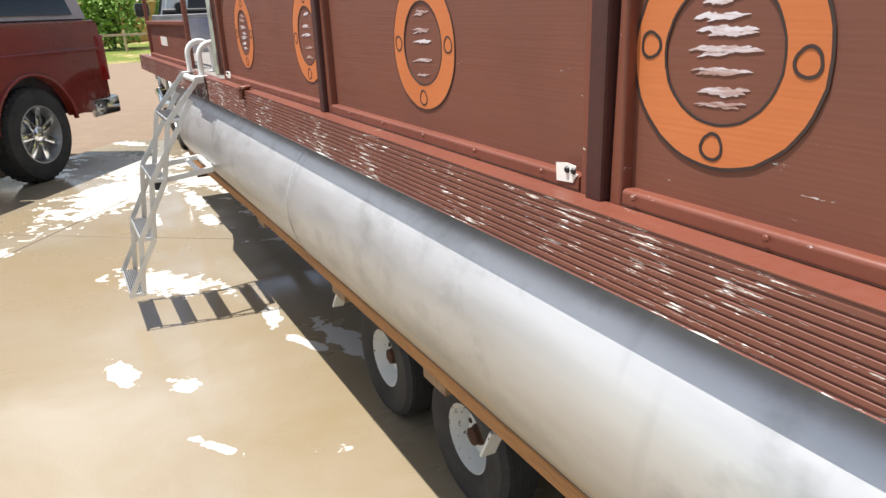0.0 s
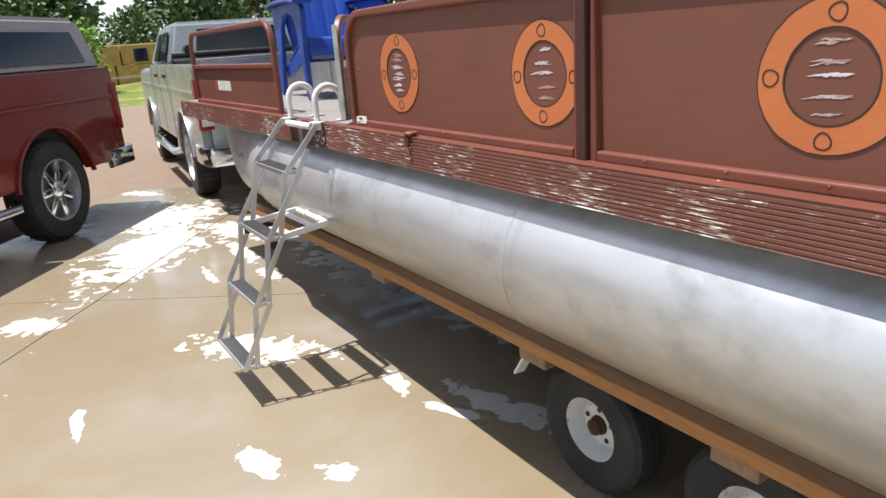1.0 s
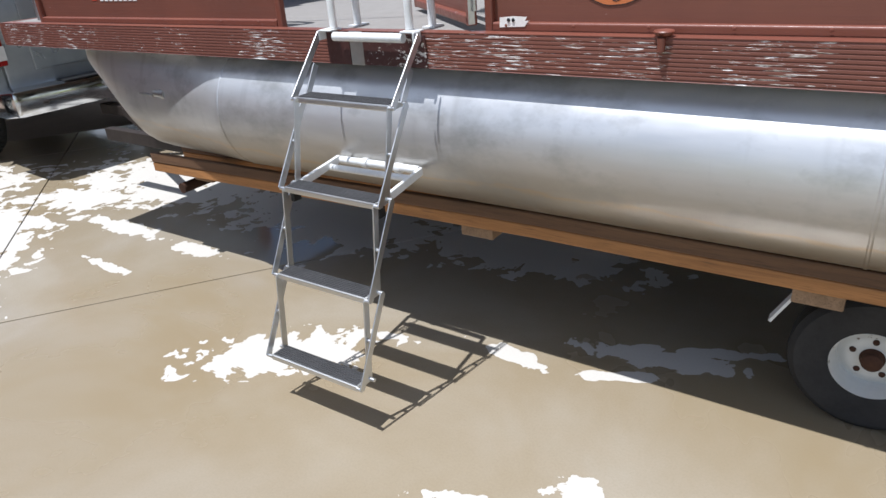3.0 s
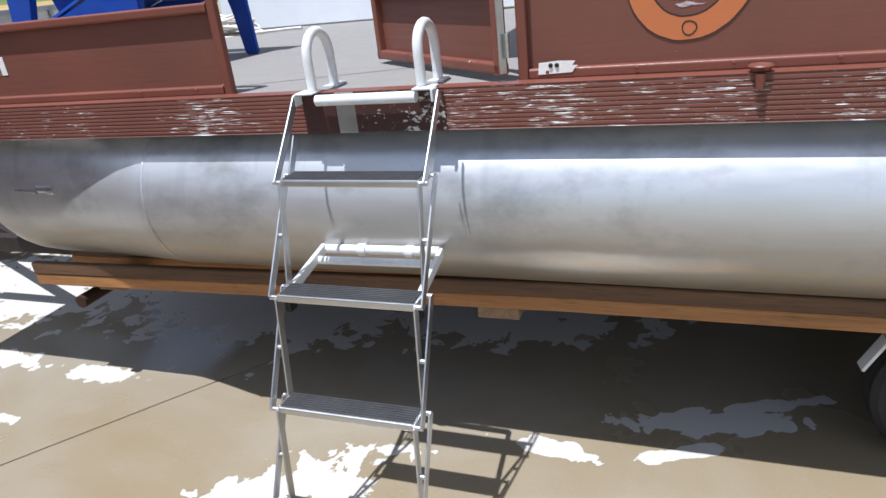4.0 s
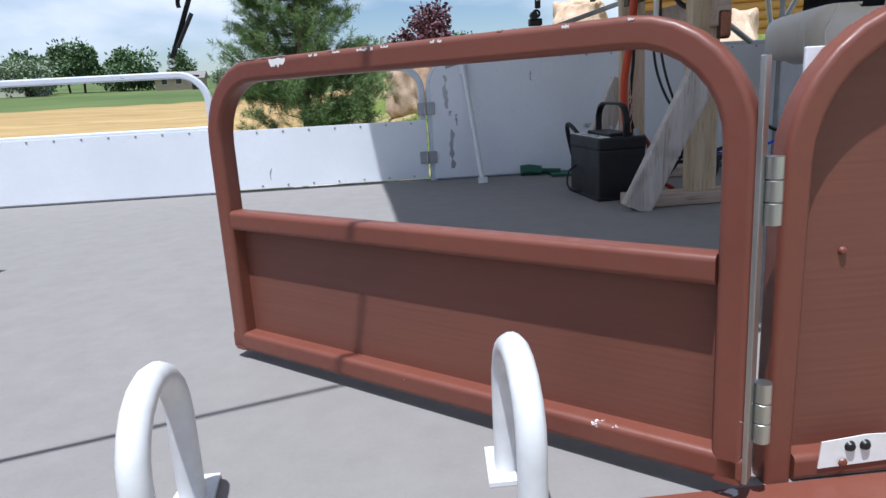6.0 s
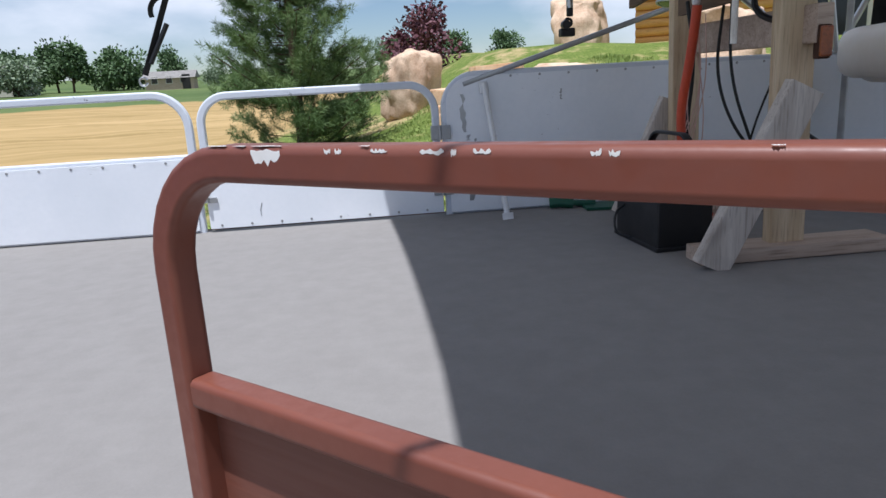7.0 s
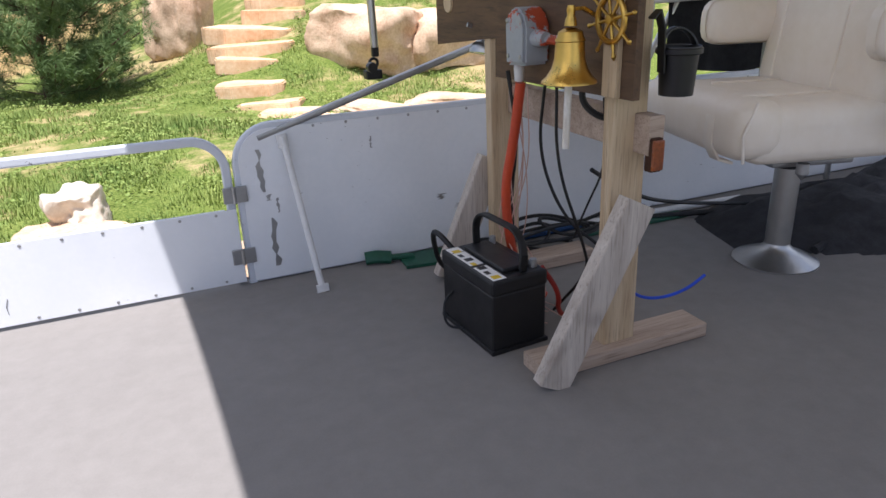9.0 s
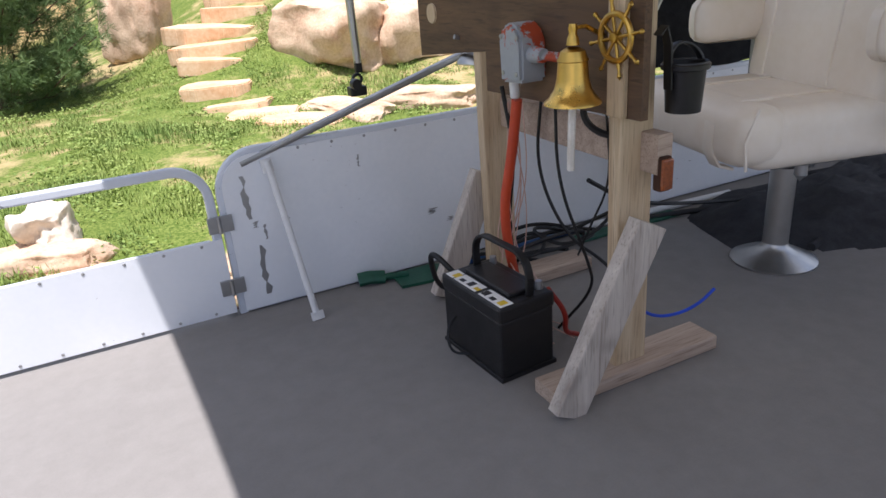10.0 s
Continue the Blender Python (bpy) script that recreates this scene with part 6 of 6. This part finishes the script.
boulder("boulder", "flat tan stone at the foot of the bank", on(-0.85, 5.2, -0.02), (0.9, 0.35, 0.16), 9.4, STONE)
boulder("boulder", "flat pale stone beyond the fence", on(1.9, 8.6, 0.0), (0.8, 0.35, 0.16), 7.7, STONE)
boulder("boulder", "flat pale stone beyond the fence", on(2.9, 8.2, 0.02), (0.7, 0.4, 0.2), 3.9, STONE)
stairs = thing("stone_steps", "rough red sandstone slab steps up the grass bank", "steps", kind="structure")
TREADS = [(1.85, 14.2, 0.58, 0.17), (1.62, 13.35, 0.58, 0.17), (1.10, 12.75, 0.80, 0.18), (0.98, 12.0, 0.72, 0.14), (0.82, 11.55, 0.52, 0.10),
          (0.66, 10.45, 0.50, 0.12), (0.80, 9.75, 0.44, 0.08), (0.95, 9.05, 0.46, 0.07), (1.25, 8.3, 0.52, 0.07)]
for i, (x, y, w, tall) in enumerate(TREADS):
    q = random.Random(200 + i)
    d = q.uniform(0.36, 0.46)
    out = []
    for k in range(22):
        a = 2 * math.pi * k / 22
        u, v = math.copysign(abs(math.cos(a)) ** 0.45, math.cos(a)), math.copysign(abs(math.sin(a)) ** 0.45, math.sin(a))
        out.append((w * u * q.uniform(0.88, 1.04), d * v * q.uniform(0.82, 1.06)))
    bm = plate(B(), out, 0.62 * tall + 0.17, pose(x, y, land(x, y) - 0.17, q.uniform(-2, 2), q.uniform(-3, 3), -24 + q.uniform(-9, 9)))
    bmesh.ops.bevel(bm, geom=bm.edges[:], offset=0.018, segments=2, affect="EDGES")
    part("slab", bm, STONE_STEP, stairs)


# ---- plants ----
def quad_leaf(vs, fs, c, d, w, l, q):
    """One leaf as a bent pair of triangles."""
    s = d.cross(Vector((q.uniform(-1, 1), q.uniform(-1, 1), q.uniform(-1, 1)))).normalized() * w
    n = len(vs)
    vs += [tuple(c), tuple(c + d * l * 0.5 + s), tuple(c + d * l), tuple(c + d * l * 0.5 - s)]
    fs.append((n, n + 1, n + 2, n + 3))


def mesh_part(name, vs, fs, mat, parent=None, label=""):
    me = bpy.data.meshes.new(name)
    me.from_pydata(vs, [], fs)
    me.materials.append(mat)
    ob = new(name, me)
    if parent:
        ob.parent = parent
    return tagged(ob, label) if label else ob


def pine(c, height, spread, seed):
    """A young pine: whorled limbs that carry spiky needle tufts."""
    q = random.Random(seed)
    t = thing("pine_tree", "bushy green pine tree on the grass bank", "tree", m=pose(*c))
    vs, fs = [], []
    limb = lathe(B(), [(0.11, -0.1), (0.09, 0.5), (0.06, height * 0.6), (0.015, height * 0.97), (0, height)], 12)
    z = 0.12
    while z < height * 0.97:
        k = 1 - z / height
        reach = spread * (k ** 0.75) * (0.75 + 0.25 * min(1, z / 0.5))
        for j in range(q.randint(6, 8)):
            a = q.uniform(0, 2 * math.pi)
            le = reach * q.uniform(0.7, 1.12)
            p0 = Vector((0, 0, z + q.uniform(-0.05, 0.05)))
            d = Vector((math.cos(a), math.sin(a), q.uniform(-0.02, 0.25)))
            tip = p0 + d * le + Vector((0, 0, 0.22 * le))
            mid = p0 + d * le * 0.55
            sweep(limb, [p0, mid, tip], ring_of(0.010, 4), cap=False)
            for e in range(int(8 + le * 17)):
                u = 0.30 + 0.72 * q.random() ** 0.7
                base = (p0.lerp(mid, u / 0.55) if u < 0.55 else mid.lerp(tip, (u - 0.55) / 0.45))
                off = Vector((q.gauss(0, 1), q.gauss(0, 1), q.gauss(0, 0.7))) * 0.10 * (0.5 + le * 0.5)
                cpt = base + off
                ax = (d + Vector((q.uniform(-0.5, 0.5), q.uniform(-0.5, 0.5), q.uniform(0.3, 1.1)))).normalized()
                for _ in range(34):
                    dd = (ax * q.uniform(0.2, 1.0) + Vector((q.gauss(0, 0.55), q.gauss(0, 0.55), q.gauss(0, 0.55)))).normalized()
                    quad_leaf(vs, fs, cpt + ax * q.uniform(0, 0.12), dd, 0.0042, q.uniform(0.08, 0.15), q)
        z += q.uniform(0.14, 0.20)
    part("trunk", limb, BARK, t)
    mesh_part("crown", vs, fs, NEEDLE, t, "dense spiky green needles")
    return t


def leafy(name, label, c, height, wide, seed, mat, n=2600, leaf=0.16, trunk=0.3, parts=9):
    """A broad tree or shrub: trunk, limbs and a ragged crown of leaves."""
    q = random.Random(seed)
    t = thing(name, label, "tree" if height > 2 else "shrub", m=pose(*c))
    limb = B()
    sweep(limb, [(0, 0, -0.1), (0.02 * height, 0, height * trunk), (0, 0.02 * height, height * 0.6)], ring_of(0.025 * height, 7))
    vs, fs = [], []
    clumps = []
    for i in range(parts):
        a, e = q.uniform(0, 2 * math.pi), q.uniform(0, 1)
        rr = wide * 0.5 * q.uniform(0.3, 0.85) * (1 - 0.45 * e)
        clumps.append((Vector((rr * math.cos(a), rr * math.sin(a), height * (trunk + 0.12 + (0.86 - trunk) * e * 0.9))), wide * q.uniform(0.16, 0.28)))
        sweep(limb, [(0, 0, height * trunk * 0.8), clumps[-1][0]], ring_of(0.008 * height, 5), cap=False)
    for i in range(n):
        cc, r = q.choice(clumps)
        d = Vector((q.gauss(0, 1), q.gauss(0, 1), q.gauss(0, 0.8))).normalized()
        p = cc + d * r * q.uniform(0.4, 1.08)
        quad_leaf(vs, fs, p, (d + Vector((q.uniform(-1, 1), q.uniform(-1, 1), q.uniform(-1, 0.6)))).normalized(), leaf * 0.35, leaf * q.uniform(0.7, 1.4), q)
    part("trunk", limb, BARK, t)
    mesh_part("crown", vs, fs, mat, t)
    return t


pine(on(-2.1, 12.6, -0.05), 4.6, 1.75, 11)
leafy("purple_shrub", "purple-leaved shrub on the bank behind the boulder", on(0.75, 19.5, 0.0), 2.0, 2.0, 21, LEAF_RED, 3000, 0.12, 0.12, 16)
leafy("purple_shrub", "low reddish-green shrub beyond the bow", on(-14.5, 20.0, 0.0), 1.5, 2.4, 22, simple("bronze_leaves", "6b4a34", "4d5a2c", 6, 0.8, bump=0.0), 2600, 0.14, 0.1, 16)
far_a = leafy("field_tree", "dark green tree beyond the mown field", on(-48, 118, 0), 7.5, 6.5, 31, LEAF, 2600, 0.55, 0.25, 10)
far_b = leafy("field_tree", "spreading green tree beyond the mown field", on(-41, 120, 0), 6.0, 8.5, 32, LEAF, 2600, 0.6, 0.15, 14)
far_c = leafy("field_tree", "silvery willow-like tree beyond the field", on(-50, 104, 0), 4.6, 8.5, 33, LEAF_GREY, 2600, 0.5, 0.1, 14)
far_d = leafy("field_tree", "tall dense green tree beyond the field", on(-62, 98, 0), 13, 11, 34, LEAF, 3400, 0.8, 0.2, 16)
for src, x, y, s in ((far_a, -33, 121, 0.8), (far_a, -14, 150, 0.9), (far_a, 8, 165, 0.8), (far_b, 4, 140, 0.7), (far_b, -100, 150, 1.6), (far_d, -74, 104, 1.1), (far_d, -86, 112, 1.2),
                     (far_d, -96, 100, 1.2), (far_d, -112, 110, 1.3), (far_b, 18, 150, 0.9), (far_c, -28, 128, 0.6), (far_b, 30, 155, 0.9), (far_d, -130, 95, 1.3), (far_b, -68, 92, 0.9),
                     (far_b, -24, 135, 0.55), (far_b, -18, 140, 0.6), (far_a, -52, 122, 1.0), (far_b, -45, 126, 0.8), (far_b, -57, 121, 1.0), (far_c, -36, 132, 0.7), (far_b, -8, 150, 0.6), (far_b, 12, 158, 0.7), (far_d, -68, 112, 1.0), (far_b, -80, 100, 1.1), (far_d, -60, 14, 0.75), (far_d, -66, 4, 0.8), (far_b, -56, 22, 0.8), (far_d, -70, -9, 0.9), (far_b, -58, 9, 0.7), (far_d, -75, 28, 1.0), (far_d, -72, -22, 1.0), (far_d, -80, 42, 1.1)):
    t = copy_thing(src, pose(*on(x, y, 0), 0, 0, x * 37 % 360))
    t.scale = (s, s, s)


def farmhouse(name, label, x, y, w, d, h, turn, wall, roof):
    t = thing(name, label, "house", m=pose(*on(x, y, -0.1), 0, 0, turn))
    part("wall", box(B(), (-w / 2, -d / 2, 0), (w / 2, d / 2, h), 0.02), wall, t)
    bm = B()
    v = [bm.verts.new(p) for p in ((-w / 2 - 0.4, -d / 2 - 0.4, h), (w / 2 + 0.4, -d / 2 - 0.4, h), (w / 2 + 0.4, d / 2 + 0.4, h), (-w / 2 - 0.4, d / 2 + 0.4, h), (-w / 2 - 0.4, 0, h + d * 0.28), (w / 2 + 0.4, 0, h + d * 0.28))]
    for f in ((0, 1, 5, 4), (2, 3, 4, 5), (0, 4, 3), (1, 2, 5), (0, 3, 2, 1)):
        bm.faces.new([v[i] for i in f])
    part("roof", bm, roof, t)
    for i in range(3):
        xx = -w / 2 + w * (0.2 + 0.3 * i)
        wn2 = part("window", box(B(), (xx - 0.5, -d / 2 - 0.05, 0.9), (xx + 0.5, -d / 2 + 0.02, 2.0), 0.02), HOUSE_WHITE, t)
        part("pane", box(B(), (xx - 0.42, -d / 2 - 0.06, 0.98), (xx + 0.42, -d / 2 - 0.051, 1.92), 0.004), GLASS_DARK, wn2)
    part("door", box(B(), (w / 2 - 1.6, -d / 2 - 0.06, 0), (w / 2 - 0.4, -d / 2 + 0.01, 2.2), 0.02), GLASS_DARK, t)
    return t


farmhouse("farm_building", "white farm building with a grey roof beyond the field", -57, 110, 12, 7, 2.6, 8, HOUSE_WHITE, ROOF_GREY)
farmhouse("farm_building", "pale farmhouse among trees beyond the field", -78, 112, 11, 7, 2.6, -6, HOUSE_WHITE, ROOF_GREY)
farmhouse("shed", "low brown shed beyond the field", -31, 112, 7, 4, 1.7, 4, TIMBER_X, ROOF_GREY)
# log house up the bank
hs = thing("log_house", "honey-coloured log house with a dark porch", "house", m=pose(9.6, 15.4, 1.6, 0, 0, -32))
part("core", box(B(), (-4, 0.12, -0.5), (6, 5, 3.2), 0.02), LOG, hs)
for i in range(17):
    part("log", sweep(B(), [(-4.1, 0.06, -0.4 + i * 0.215), (6.1, 0.06, -0.4 + i * 0.215)], ring_of(0.112, 10)), LOG, hs, "", True)
wn3 = part("window", box(B(), (-0.2, -0.08, 0.5), (1.1, 0.02, 1.8), 0.02), HOUSE_WHITE, hs)
part("pane", box(B(), (-0.1, -0.09, 0.6), (1.0, -0.081, 1.7), 0.004), GLASS_DARK, wn3)
part("porch_roof", box(B(), (1.6, -2.2, 2.35), (6.2, 0.2, 2.5), 0.02), ROOF_GREY, hs)
for x in (1.7, 3.8, 6.0):
    part("porch_post", box(B(), (x, -2.1, -0.5), (x + 0.15, -1.95, 2.35), 0.02), TIMBER, hs)
part("roof", plate(B(), [(-4.6, -0.8), (6.6, -0.8), (6.6, 5.8), (-4.6, 5.8)], 0.18, pose(0, 0, 3.25)), ROOF_GREY, hs)
# hay stack, hedge and fence across the yard
hay = thing("hay_stack", "stack of square hay bales beyond the lawn", "hay bales")
for k in range(2):
    for i in range(7):
        part("bale", box(B(), (-44.0, -2 + i * 2.35 + 0.4 * k, land(-44, 0) + 1.15 * k), (-42.6, 0.28 + i * 2.35 + 0.4 * k, land(-44, 0) + 1.13 + 1.15 * k), 0.08), HAY, hay)
leafy("yard_shrub", "bright green shrub at the edge of the lawn", on(-36, 2.2, 0), 3.2, 4.0, 41, simple("bright_leaves", "7d9c46", "5d7f32", 6, 0.8, bump=0.0), 3000, 0.25, 0.1, 16)
yard = thing("rail_fence", "grey rail fence beyond the lawn", "fence")
for i in range(12):
    part("post", box(B(), (-33.1, -12 + i * 2.4, land(-33, 0) - 0.2), (-33.0, -11.9 + i * 2.4, land(-33, 0) + 1.0), 0.01), TIMBER, yard)
part("rail", box(B(), (-33.0, -12, land(-33, 0) + 0.72), (-32.96, 15, land(-33, 0) + 0.82), 0.01), TIMBER_X, yard)

# weeds and grass on the bank
q = random.Random(5)
vs, fs = [], []
for i in range(240000):
    x, y = q.uniform(-5.5, 6.5), 3.7 + 10.5 * q.random() ** 1.3
    dens = noise.noise(Vector((x * 0.9, y * 0.9, 0))) + 0.5 * noise.noise(Vector((x * 3, y * 3, 5)))
    if dens < -0.20 + 0.3 * q.random() or any(abs(x - u) < w * 0.95 and abs(y - v) < 0.3 for u, v, w, _ in TREADS):
        continue
    h = q.uniform(0.03, 0.09) * (0.7 + 1.5 * max(0, dens))
    a = q.uniform(0, 2 * math.pi)
    d, b = Vector((math.cos(a), math.sin(a), 0)), Vector((x, y, land(x, y) - 0.005))
    s = Vector((-d.y, d.x, 0)) * q.uniform(0.003, 0.008)
    tip = b + Vector((0, 0, h)) + d * h * q.uniform(0.1, 0.8)
    n = len(vs)
    vs += [tuple(b - s), tuple(b + s), tuple(tip)]
    fs.append((n, n + 1, n + 2))
# clover and broad weeds between the blades
for i in range(60000):
    x, y = q.uniform(-5.5, 6.5), 3.7 + 9.5 * q.random() ** 1.3
    if noise.noise(Vector((x * 1.4, y * 1.4, 9))) < 0.02 or any(abs(x - u) < w * 0.95 and abs(y - v) < 0.4 for u, v, w, _ in TREADS):
        continue
    a = q.uniform(0, 2 * math.pi)
    quad_leaf(vs, fs, Vector((x, y, land(x, y) + q.uniform(0.01, 0.09))), Vector((math.cos(a), math.sin(a), q.uniform(-0.2, 0.7))).normalized(), q.uniform(0.007, 0.014), q.uniform(0.025, 0.05), q)
tagged(mesh_part("grass", vs, fs, BLADE, None, "uneven weedy grass on the bank"), "", "grass", kind="stuff")
